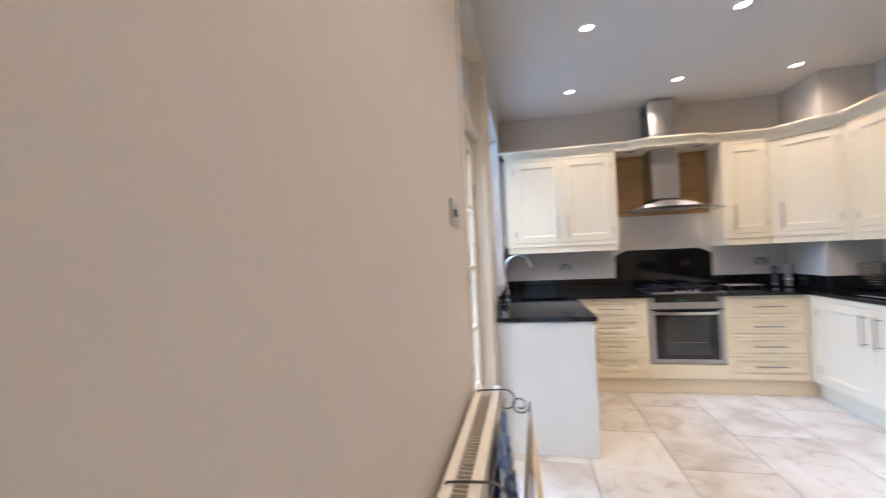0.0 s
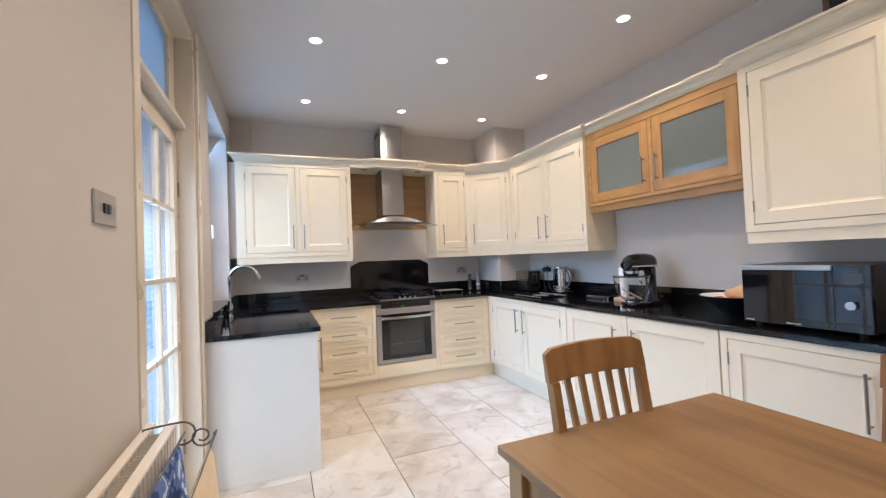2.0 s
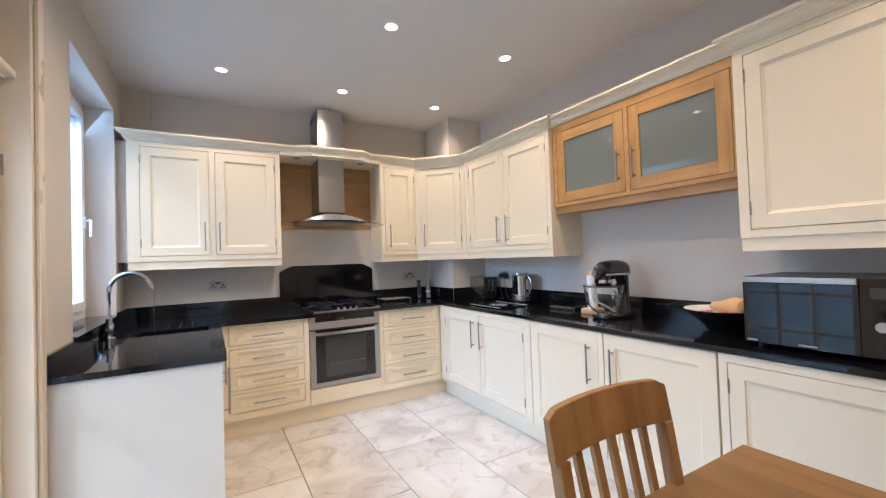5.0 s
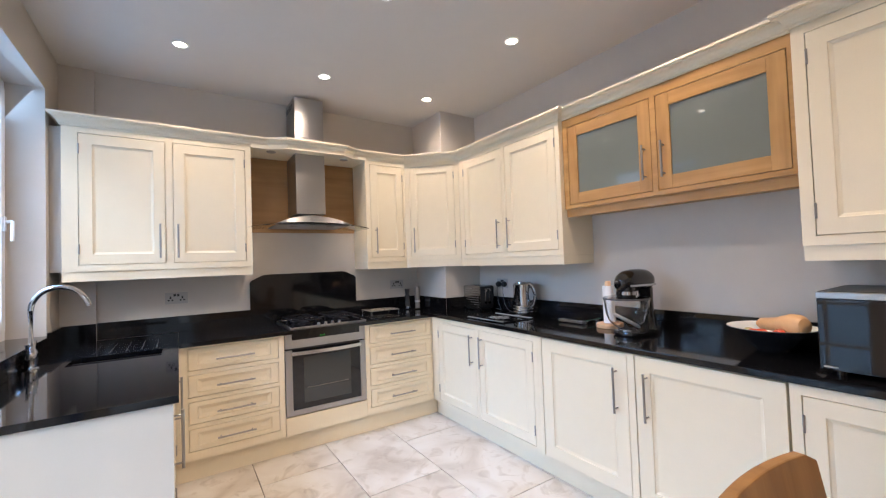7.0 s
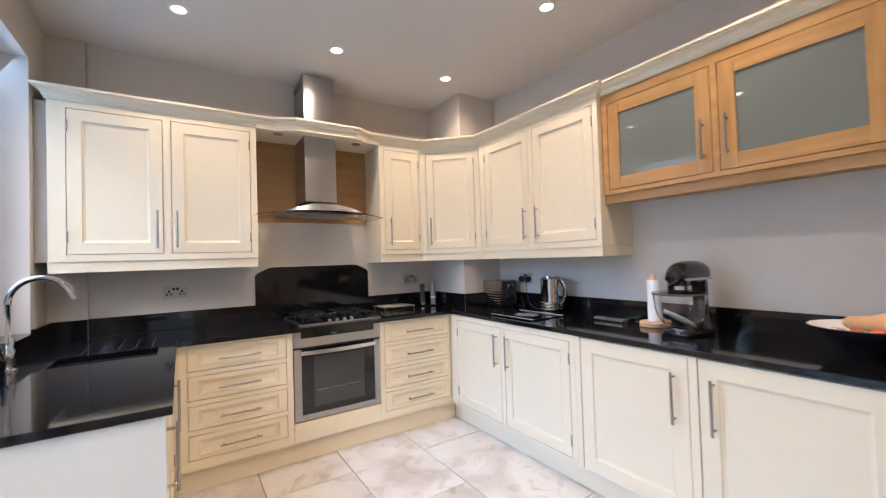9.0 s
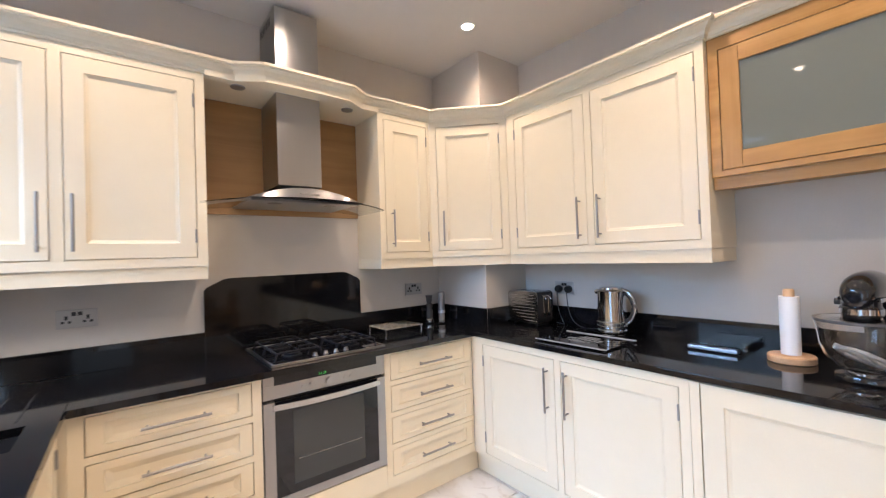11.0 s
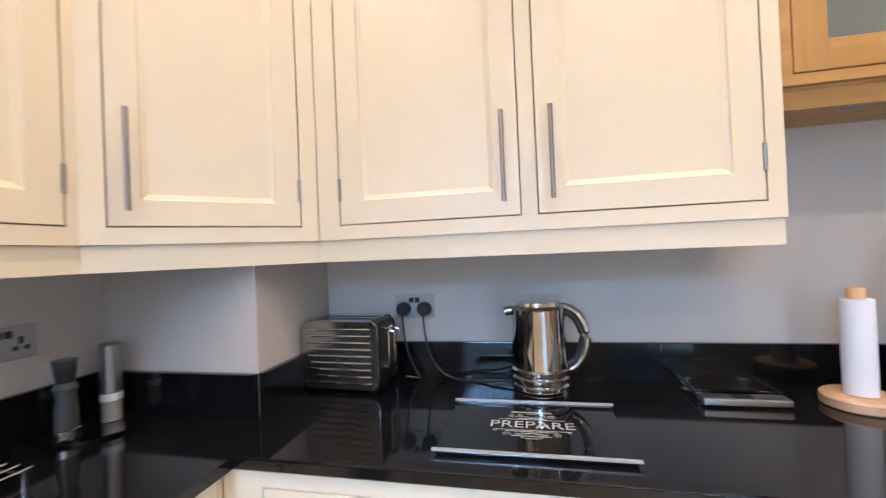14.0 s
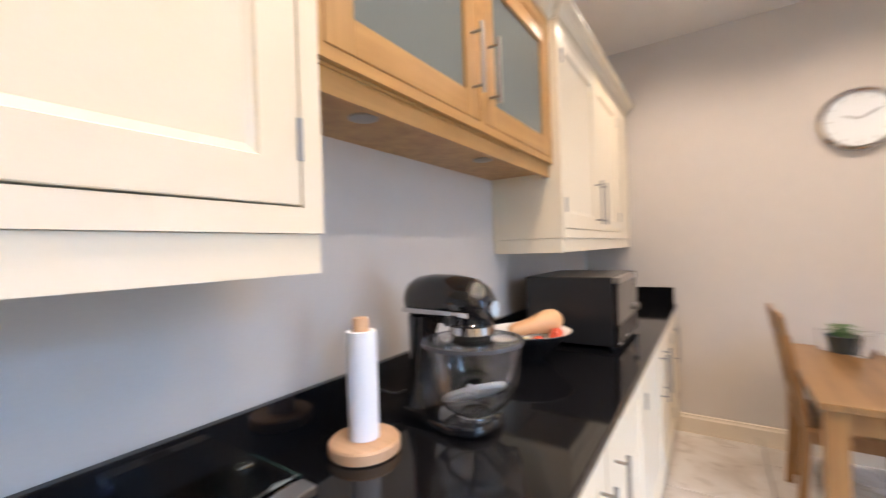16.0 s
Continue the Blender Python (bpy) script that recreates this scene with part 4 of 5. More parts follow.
t0 = [ub.verts.new((x * 0.94, -0.425 if y < -0.2 else -0.03, 1.706)) for x, y in q]
ub.faces.new(t1), ub.faces.new(t0[::-1])
for k in range(4):
    ub.faces.new((t0[k], t0[(k + 1) % 4], t1[(k + 1) % 4], t1[k]))
part("filter_box", ub, STEEL, hd, "steel filter housing with two lights")
part("front_band", boxes((-0.05, 0.05, -0.440, -0.428, 1.745, 1.756)), STEEL, hd, "small steel control plate", bevel=0.002)
for x in (-0.15, 0.15):
    part("hood_light", lathe([(0, -0.002), (0.03, -0.002), (0.036, 0.002), (0, 0.002)], 24, at=(x, -0.33, 1.704)), SATIN, hd, "round unlit hood light", smooth=True)

# ---- ceiling lights ----
LBL = "round white recessed downlight, lit, in the ceiling"


def downlight():
    t = base("ceiling_light", pose(0, 0, 0), LBL, "ceiling light", "ceiling downlights")
    part("bezel", lathe([(0.035, 0.0), (0.036, -0.004), (0.046, -0.005), (0.048, 0.0)], 28), WHITE, t, smooth=True)
    part("lens", lathe([(0, -0.002), (0.035, -0.002), (0.035, 0.002), (0, 0.002)], 24), LAMPGLOW, t, "glowing lamp face")
    return t


first = downlight()
for k, (x, y) in enumerate(DOWNLIGHTS):
    m = pose(x, y, CEIL - 0.001)
    if k == 0:
        first.matrix_basis = m
    else:
        copy_thing(first, m)
    # The added rear row is stronger, to lift the plain wall and left wall.
    lamp("downlight_beam", "SPOT", pose(x, y, CEIL - 0.012), 45 if y < 1 else 35, (1.0, 0.78, 0.60), spot=150, soft=0.02)


# ---- table and chairs ----
tb = base("dining_table", pose(0, 0, 0), "brown oak dining table with plain square legs", "table")
TX0, TX1, TY0, TY1, TZ = 0.655, 1.655, 0.02, 1.10, 0.735
part("tabletop", boxes((TX0, TX1, TY0, TY1, TZ - 0.028, TZ)), TABLE, tb, bevel=0.005)
for x in (TX0 + 0.02, TX1 - 0.09):
    for y in (TY0 + 0.03, TY1 - 0.10):
        part("leg", boxes((x, x + 0.07, y, y + 0.07, 0, TZ - 0.029)), CHAIRW, tb, bevel=0.004)
part("apron", boxes((TX0 + 0.09, TX1 - 0.09, TY1 - 0.075, TY1 - 0.053, TZ - 0.12, TZ - 0.029), (TX0 + 0.09, TX1 - 0.09, TY0 + 0.05, TY0 + 0.072, TZ - 0.12, TZ - 0.029),
     (TX0 + 0.04, TX0 + 0.062, TY0 + 0.1, TY1 - 0.1, TZ - 0.12, TZ - 0.029), (TX1 - 0.062, TX1 - 0.04, TY0 + 0.1, TY1 - 0.1, TZ - 0.12, TZ - 0.029)), CHAIRW, tb)


def slab(bm, pts, thick):
    """A board through pts (x, y, z) in a vertical sheet, given thickness along y."""
    a = [bm.verts.new((x, y - thick / 2, z)) for x, y, z in pts]
    b = [bm.verts.new((x, y + thick / 2, z)) for x, y, z in pts]
    bm.faces.new(a), bm.faces.new(b[::-1])
    for k in range(len(pts)):
        bm.faces.new((a[k], b[k], b[(k + 1) % len(pts)], a[(k + 1) % len(pts)]))
    return bm


def chair(m):
    """Back at local y = 0, leaning to +y upwards; the seat reaches to -y."""
    t = base("dining_chair", m, "oak dining chair with curved top rail and slats beside the table", "chair", "chairs round the table")
    W = 0.215
    def lean(z): return 0.0 if z < 0.45 else (z - 0.45) * 0.16
    for s_ in (-1, 1):
        bm = bmesh.new()
        pr = [(0.0, 0.035), (0.45, 0.038), (0.70, 0.034), (0.888, 0.030)]
        rg = []
        for z, w in pr:
            y = lean(z) - (0.02 if z == 0 else 0)
            y = y + (0.05 if z == 0 else 0)
            x = s_ * (W - 0.02 - 0.012 * (0.9 - z))
            rg.append([bm.verts.new(q) for q in ((x - w / 2, y - 0.018, z), (x + w / 2, y - 0.018, z), (x + w / 2, y + 0.018, z), (x - w / 2, y + 0.018, z))])
        for a, b in zip(rg, rg[1:]):
            for j in range(4):
                bm.faces.new((a[j], a[(j + 1) % 4], b[(j + 1) % 4], b[j]))
        bm.faces.new(rg[0]), bm.faces.new(rg[-1][::-1])
        part("back_leg", bm, CHAIRW, t, bevel=0.003)
        part("front_leg", boxes((s_ * 0.19 - 0.019, s_ * 0.19 + 0.019, -0.40, -0.362, 0, 0.44)), CHAIRW, t, bevel=0.003)
    bm = bmesh.new()
    rg = []
    for k in range(15):
        u = -1 + 2 * k / 14
        x = u * (W + 0.003)
        cy = 0.022 * (1 - u * u)
        zt = 0.992 + 0.008 * (1 - u * u) - 0.014 * max(0, abs(u) - 0.86) ** 2 / 0.02
        zb = 0.884 + 0.004 * (1 - u * u)
        rg.append([bm.verts.new(q) for q in ((x, lean(zb) + cy - 0.012, zb), (x, lean(zt) + cy - 0.010, zt), (x, lean(zt) + cy + 0.010, zt), (x, lean(zb) + cy + 0.012, zb))])
    for a, b in zip(rg, rg[1:]):
        for j in range(4):
            bm.faces.new((a[j], a[(j + 1) % 4], b[(j + 1) % 4], b[j]))
    bm.faces.new(rg[0]), bm.faces.new(rg[-1][::-1])
    part("top_rail", bm, CHAIRW, t, bevel=0.003)
    part("lower_rail", boxes((-0.185, 0.185, lean(0.56) - 0.010, lean(0.56) + 0.010, 0.535, 0.575)), CHAIRW, t, bevel=0.002)
    for k in range(5):
        x = -0.124 + 0.062 * k
        bm = bmesh.new()
        rg = []
        for z in (0.574, 0.67, 0.78, 0.888):
            y = lean(z) + 0.016 * (z - 0.574) / 0.28
            w = 0.021
            xx = x * (0.92 + 0.25 * (z - 0.574))
            rg.append([bm.verts.new(q) for q in ((xx - w / 2, y - 0.007, z), (xx + w / 2, y - 0.007, z), (xx + w / 2, y + 0.007, z), (xx - w / 2, y + 0.007, z))])
        for a, b in zip(rg, rg[1:]):
            for j in range(4):
                bm.faces.new((a[j], a[(j + 1) % 4], b[(j + 1) % 4], b[j]))
        bm.faces.new(rg[0]), bm.faces.new(rg[-1][::-1])
        part("slat", bm, CHAIRW, t)
    part("seat", boxes((-0.215, 0.215, -0.42, 0.02, 0.44, 0.465)), CHAIRW, t, bevel=0.006)
    part("seat_rail", boxes((-0.18, 0.18, -0.395, -0.37, 0.38, 0.439), (-0.20, -0.18, -0.36, -0.02, 0.38, 0.439), (0.18, 0.20, -0.36, -0.02, 0.38, 0.439)), CHAIRW, t)
    return t


c1 = chair(pose(1.085, 1.05, 0))
copy_thing(c1, pose(1.62, 0.40, 0, 0, 0, -90))

# ---- radiator with towel hanger ----
rd = base("radiator", pose(LW + 0.03, 0.35, 0.22), "cream enamelled double panel radiator on wall brackets", "radiator")
RL = 1.2
for x in (0.0, 0.062):
    bm = bmesh.new()
    rg = []
    for k in range(36):
        y, w = RL * k / 36, RL / 36
        for yy, d in ((0.0, 0.0), (0.2, 0.0), (0.3, -0.007), (0.7, -0.007), (0.8, 0.0)):
            rg.append((y + yy * w, d))
    rg.append((RL, 0.0))
    rr = [[bm.verts.new((x + 0.012 + d, y, z)) for z in (0.0, 0.6)] + [bm.verts.new((x + d * 0.5, y, z)) for z in (0.6, 0.0)] for y, d in rg]
    for a, b in zip(rr, rr[1:]):
        for j in range(4):
            bm.faces.new((a[j], a[(j + 1) % 4], b[(j + 1) % 4], b[j]))
    bm.faces.new(rr[0]), bm.faces.new(rr[-1][::-1])
    part("panel", bm, RADW, rd)
part("top_rail", boxes((-0.006, 0.02, -0.002, RL + 0.002, 0.6005, 0.612), (0.056, 0.084, -0.002, RL + 0.002, 0.6005, 0.612)), RADW, rd, "rounded top edge", bevel=0.004)
fb = bmesh.new()
for k in range(60):
    y = 0.02 + (RL - 0.04) * k / 60
    box(fb, 0.014, 0.060, y, y + 0.002, 0.03, 0.585)
tagged(part("convector", fb, RADW, rd, "thin convector fins"), kind="stuff")
part("bracket", boxes((-0.03, -0.007, 0.15, 0.18, 0.08, 0.5), (-0.03, -0.007, RL - 0.18, RL - 0.15, 0.08, 0.5)), RADW, rd)
part("pipe", rods(0.008, ((0.035, 0.03, -0.22), (0.035, 0.03, 0.0)), ((0.035, RL - 0.03, -0.22), (0.035, RL - 0.03, 0.0))), TRIM, rd, smooth=True)


def scroll(cx, cz, r0, r1, a0, a1, y, n=26):
    return [(cx + (r0 + (r1 - r0) * k / n) * math.cos(radians(a0 + (a1 - a0) * k / n)), y, cz + (r0 + (r1 - r0) * k / n) * math.sin(radians(a0 + (a1 - a0) * k / n))) for k in range(n + 1)]


HX, HZ = LW + 0.11, 0.835
th = base("towel_rail", pose(HX, 0, HZ), "dark wrought wire towel rail with scrolled ends hooked on the radiator", "towel rail")
for nm, y in (("hook", 1.47), ("hook", 0.86)):
    bm = bmesh.new()
    tube(bm, [(-0.08, y, -0.03), (-0.075, y, 0.002), (-0.03, y, 0.006)] + scroll(0.025, -0.03, 0.038, 0.030, 95, -120, y, 20), 0.0032, 8)
    tube(bm, scroll(0.078, -0.045, 0.012, 0.034, -500, -170 + 180, y, 40), 0.0032, 8)
    part(nm, bm, DARKWIRE, th, "scrolled wire hook", smooth=True)
part("rail", rods(0.004, ((0.02, 0.8, -0.046), (0.02, 1.53, -0.046)), n=8), DARKWIRE, th, "thin wire rail", smooth=True)
part("rail", rods(0.004, ((0.112, 0.8, -0.05), (0.112, 1.51, -0.05)), n=8), DARKWIRE, th, "thin wire rail", smooth=True)


def cloth(name, x, y0, y1, ztop, drop, material, label, wav=0.012, spread=0.03):
    bm = bmesh.new()
    nu, nv = 26, 14
    g = []
    for j in range(2 * nv + 1):
        s_ = (j - nv) / nv
        z = ztop - drop * abs(s_) ** 1.05 + 0.006
        row = []
        for i in range(nu + 1):
            u = i / nu
            side = math.copysign(1, s_) if s_ else 0
            x_ = x + side * (0.007 + spread * abs(s_)) + wav * abs(s_) * math.sin(u * 15 + 1.3 * side)
            yy = y0 + (y1 - y0) * (0.5 + (u - 0.5) * (0.72 + 0.28 * abs(s_)))
            row.append(bm.verts.new((x_, yy, z)))
        g.append(row)
    for a, b in zip(g, g[1:]):
        for i in range(nu):
            bm.faces.new((a[i], a[i + 1], b[i + 1], b[i]))
    ob = link(name, bm, material, None, label, "", True)
    md = ob.modifiers.new("thickness", "SOLIDIFY")
    md.thickness = 0.003
    return tagged(ob, category="tea towel")


cloth("tea_towel", HX + 0.02, 1.0, 1.50, HZ - 0.046, 0.38, BLUET, "blue and white patterned tea towel hung over the wire rail")
cloth("tea_towel", HX + 0.112, 0.98, 1.44, HZ - 0.05, 0.40, CREAMT, "plain cream cotton tea towel hung over the front wire rail", 0.009)


# ---- switches and sockets ----
def socket(m, label, plugs=()):
    t = base("wall_socket", m, label, "wall socket", "wall sockets")
    part("plate", boxes((-0.073, 0.073, -0.006, 0, -0.043, 0.043)), PLATE, t, "brushed steel face plate", bevel=0.0015)
    bm = bmesh.new()
    for s_ in (-0.038, 0.038):
        if s_ in plugs:
            continue
        box(bm, s_ - 0.0055, s_ + 0.0055, -0.0066, -0.005, -0.004, 0.015)
        box(bm, s_ - 0.018, s_ - 0.006, -0.0066, -0.005, -0.020, -0.009)
        box(bm, s_ + 0.006, s_ + 0.018, -0.0066, -0.005, -0.020, -0.009)
    for s_ in (-0.011, 0.011):
        box(bm, s_ - 0.008, s_ + 0.008, -0.010, -0.005, 0.014, 0.032)
    part("inserts", bm, BLACKPL, t, "black rocker switches and pin slots")
    for s_ in plugs:
        part("plug", lathe([(0.0, 0), (0.025, 0.0), (0.026, 0.02), (0.020, 0.032), (0, 0.034)], 20), BLACKPL, t, "black moulded plug", smooth=True).matrix_basis = pose(s_, -0.006, -0.008, 90, 0, 0)
    return t


socket(pose(0.277, BW - 0.0005, 1.168), "brushed steel double socket on the wall below the wall cabinet")
socket(pose(2.162, BW - 0.0005, 1.160), "brushed steel double socket beside the pillar, with black switches")
socket(pose(RW - 0.0005, 3.70, 1.155, 0, 0, -90), "brushed steel double socket with two black plugs", (-0.038, 0.038))
sw = base("light_switch", pose(LW + 0.0005, 1.315, 1.485, 0, 0, 90), "brushed steel light switch plate with two black rockers", "light switch")
part("plate", boxes((-0.073, 0.073, -0.006, 0, -0.043, 0.043)), PLATE, sw, "brushed steel face plate", bevel=0.0015)
part("rocker", boxes((-0.022, -0.002, -0.011, -0.005, -0.013, 0.013), (0.002, 0.022, -0.011, -0.005, -0.013, 0.013)), BLACKPL, sw, "black rocker switches", bevel=0.002)

# ---- tap ----
tp = base("mixer_tap", pose(-0.332, 3.70, TOP), "tall chrome swan-neck mixer tap with two levers", "tap")
part("body", lathe([(0.030, 0), (0.030, 0.006), (0.024, 0.012), (0.022, 0.03), (0.026, 0.05), (0.026, 0.085), (0.018, 0.10), (0.014, 0.115), (0, 0.116)], 28), CHROME, tp, smooth=True)
bm = bmesh.new()
arc = [(0, 0, 0.10), (0, 0, 0.295)] + [(0.112 - 0.112 * math.cos(a), 0, 0.295 + 0.112 * math.sin(a)) for a in [math.pi * k / 18 for k in range(1, 17)]]
arc = [(x, -x * 0.15, z) for x, y, z in arc]
tube(bm, arc + [(arc[-1][0] + 0.012, arc[-1][1], arc[-1][2] - 0.03)], 0.0125, 14)
part("spout", bm, CHROME, tp, "curved chrome spout", smooth=True)
for s_ in (-1, 1):
    bm = bmesh.new()
    rod(bm, (0, 0.02 * s_, 0.065), (0, 0.05 * s_, 0.068), 0.011, 14)
    rod(bm, (0, 0.048 * s_, 0.062), (0, 0.062 * s_, 0.135), 0.007, 12, 0.009)
    part("lever", bm, CHROME, tp, "chrome lever", smooth=True)

# ---- things on the worktop ----
# wire trivet
tr = base("cooling_rack", pose(1.745, 4.29, TOP) @ Matrix.Diagonal((1, 1, 0.68, 1)), "small chrome wire rack standing on the worktop beside the hob", "wire rack")
for k in range(7):
    y = 0.012 + 0.036 * k
    part("wire", rods(0.0034, ((0, y, 0.046), (0.30, y, 0.046)), n=8), CHROME, tr, smooth=True)
for x in (0.02, 0.28):
    part("cross_wire", rods(0.0025, ((x, 0.0, 0.042), (x, 0.24, 0.042)), n=8), CHROME, tr, smooth=True)
for x in (0.012, 0.288):
    for y in (0.012, 0.228):
        part("foot", rods(0.006, ((x, y, 0), (x, y, 0.043)), n=10), CHROME, tr, smooth=True)

# mills on a black dish
dsh = link("mill_tray", lathe([(0, 0), (0.098, 0), (0.105, 0.004), (0.105, 0.008), (0.099, 0.006), (0, 0.004)], 32), BLACKENAMEL, None, "oval black tray holding two mills", "", True, 0, pose(2.27, 4.44, TOP))
tagged(dsh, category="tray")
ml = base("pepper_mill", pose(2.205, 4.44, TOP + 0.0065) @ Matrix.Diagonal((1.15, 1.15, 1.42, 1)), "dark grinding mill with black top and clear body", "pepper mill")
part("body", lathe([(0, 0), (0.021, 0), (0.021, 0.05), (0.017, 0.075), (0.022, 0.09), (0.016, 0.10), (0, 0.10)], 24), mat("smoked_mill", (0.06, 0.06, 0.06), 0.15), ml, smooth=True)
part("foot_ring", lathe([(0.0212, 0.0), (0.0235, 0.002), (0.0235, 0.018), (0.0212, 0.020)], 24), CHROME, ml, "steel foot ring", smooth=True)
part("cap", lathe([(0.013, 0.10), (0.017, 0.104), (0.023, 0.14), (0, 0.142)], 24), mat("dark_steel", (0.16, 0.16, 0.165), 0.3, 0.9), ml, "black mill cap", smooth=True)
ml = base("pepper_mill", pose(2.325, 4.45, TOP + 0.0065) @ Matrix.Diagonal((1.15, 1.15, 1.32, 1)), "tall steel mill with clear lower body", "pepper mill")
part("body", lathe([(0, 0), (0.021, 0), (0.021, 0.055), (0, 0.055)], 24), mat("mill_pepper", (0.3, 0.28, 0.26), 0.1), ml, smooth=True)
part("band", lathe([(0.0212, 0.042), (0.0225, 0.044), (0.0225, 0.056), (0.0212, 0.0575)], 24), PAPER, ml, "white band", smooth=True)
part("cap", lathe([(0.0205, 0.0578), (0.0225, 0.059), (0.0225, 0.158), (0.018, 0.162), (0, 0.163)], 24), STEEL, ml, "steel mill sleeve", smooth=True)

# toaster
ts = base("toaster", pose(2.605, 3.89, TOP, 0, 0, -93), "ribbed polished steel toaster with rounded corners", "toaster")
part("body", boxes((-0.132, 0.128, 0.0, 0.145, 0.018, 0.225)), BLACKPL, ts, "black side cheeks and core", smooth=True, bevel=0.014)


def rounded(x0, x1, z0, z1, rad, y0, y1, n=6):
    """An upright plate with rounded corners between y0 and y1."""
    bm = bmesh.new()
    pts = []
    for cx, cz, a0 in ((x1 - rad, z0 + rad, -90), (x1 - rad, z1 - rad, 0), (x0 + rad, z1 - rad, 90), (x0 + rad, z0 + rad, 180)):
        pts += [(cx + rad * math.cos(radians(a0 + 90 * k / n)), cz + rad * math.sin(radians(a0 + 90 * k / n))) for k in range(n + 1)]
    a, b = [bm.verts.new((x, y0, z)) for x, z in pts], [bm.verts.new((x, y1, z)) for x, z in pts]
    bm.faces.new(a), bm.faces.new(b[::-1])
    for k in range(len(pts)):
        bm.faces.new((a[k], b[k], b[(k + 1) % len(pts)], a[(k + 1) % len(pts)]))
    return bm


for y0, y1 in ((-0.008, 0.0), (0.145, 0.153)):
    part("face_plate", rounded(-0.136, 0.132, 0.014, 0.229, 0.026, y0, y1), TOASTSTEEL, ts, "polished steel face plate with rounded corners", bevel=0.0015)
part("top", boxes((-0.108, 0.104, 0.0005, 0.1445, 0.2255, 0.2285)), CHROME, ts, "polished top")
bm = bmesh.new()
for k in range(9):
    z = 0.034 + 0.0212 * k
    rod(bm, (-0.112, -0.008, z), (0.108, -0.008, z), 0.0036, 8)
part("rib", bm, CHROME, ts, "raised polished ribs", smooth=True)
bm = bmesh.new()
for x in (-0.123, 0.119):
    for z in (0.032, 0.198):
        rod(bm, (x, -0.0075, z), (x, -0.0105, z), 0.0042, 12)
part("screw", bm, CHROME, ts, "small round screw heads", smooth=True)
part("slot", boxes((-0.1, 0.096, 0.036, 0.060, 0.2286, 0.2292), (-0.1, 0.096, 0.084, 0.108, 0.2286, 0.2292)), BLACKPL, ts, "two dark toast slots")
bm = bmesh.new()
for y in (0.04, 0.085):
    tube(bm, [(0.126, y, 0.20), (0.150, y, 0.198), (0.168, y, 0.188), (0.170, y, 0.180)], 0.004, 8)
    rod(bm, (0.150, y, 0.196), (0.150, y, 0.09), 0.003, 8)
rod(bm, (0.150, 0.03, 0.198), (0.150, 0.095, 0.198), 0.004, 8)
part("lever", bm, CHROME, ts, "polished wire lever", smooth=True)
for y in (0.045, 0.09):
    part("dial", rods(0.012, ((0.127, y, 0.075), (0.150, y, 0.075)), n=20), CHROME, ts, "small polished dial", smooth=True)
for x in (-0.11, 0.09):
    part("foot", boxes((x, x + 0.02, 0.02, 0.13, 0, 0.018)), BLACKPL, ts)

# kettle
kt = base("kettle", pose(2.655, 3.27, TOP, 0, 0, 0) @ Matrix.Diagonal((1.08, 1.05, 1.11, 1)), "polished steel jug kettle with ringed base and arched handle", "kettle")
part("base_plate", lathe([(0, 0), (0.074, 0), (0.078, 0.006), (0.078, 0.016), (0.070, 0.020), (0, 0.020)], 36), CHROME, kt, smooth=True)
kb = [(0, 0.021), (0.076, 0.021)]
for k in range(3):
    z = 0.024 + 0.02 * k
    kb += [(0.077, z), (0.082, z + 0.004), (0.082, z + 0.011), (0.077, z + 0.016)]
kb += [(0.0765, 0.09), (0.0755, 0.14), (0.0745, 0.20), (0.075, 0.232), (0.068, 0.240)]
part("body", lathe(kb + [(0, 0.241)], 40), CHROME, kt, smooth=True)
part("lid", lathe([(0.062, 0.2405), (0.060, 0.250), (0.02, 0.254), (0, 0.254)], 32), CHROME, kt, "shallow polished lid", smooth=True)
bm = bmesh.new()
tube(bm, [(0, 0.060, 0.225), (0, 0.082, 0.226), (0, 0.094, 0.222)], 0.013, 12)
part("spout", bm, CHROME, kt, "short round spout", smooth=True)
bm = bmesh.new()
tube(bm, [(0, -0.055, 0.238)] + [(0, -0.065 - 0.065 * math.sin(math.pi * k / 14), 0.15 + 0.085 * math.cos(math.pi * k / 14)) for k in range(15)] + [(0, -0.074, 0.058)], 0.0105, 10)
part("handle", bm, CHROME, kt, "arched polished handle", smooth=True)

bm = bmesh.new()
tube(bm, [(0, -0.052, 0.222)] + [(0, -0.060 - 0.056 * math.sin(math.pi * k / 14), 0.15 + 0.072 * math.cos(math.pi * k / 14)) for k in range(15)] + [(0, -0.072, 0.066)], 0.0085, 10)
part("handle_grip", bm, BLACKPL, kt, "black inner grip of the handle", smooth=True)

# leads
bm = bmesh.new()
def curve_pts(p, n=24):
    out = []
    for k in range(n + 1):
        t = k / n
        a = [Vector(v) for v in p]
        while len(a) > 1:
            a = [u.lerp(v, t) for u, v in zip(a, a[1:])]
        out.append(a[0])
    return out
tube(bm, curve_pts([(2.785, 3.662, 1.14), (2.77, 3.66, 0.98), (2.79, 3.62, 0.86), (2.74, 3.5, 0.92), (2.72, 3.34, 0.925)]), 0.0033, 6)
tagged(link("kettle_lead", bm, BLACKPL, None, "black flex from the socket to the kettle", "", True), category="cable")
bm = bmesh.new()
tube(bm, curve_pts([(2.785, 3.738, 1.14), (2.75, 3.73, 1.0), (2.79, 3.70, 0.88), (2.76, 3.62, 0.915), (2.74, 3.72, 0.925)]), 0.0033, 6)
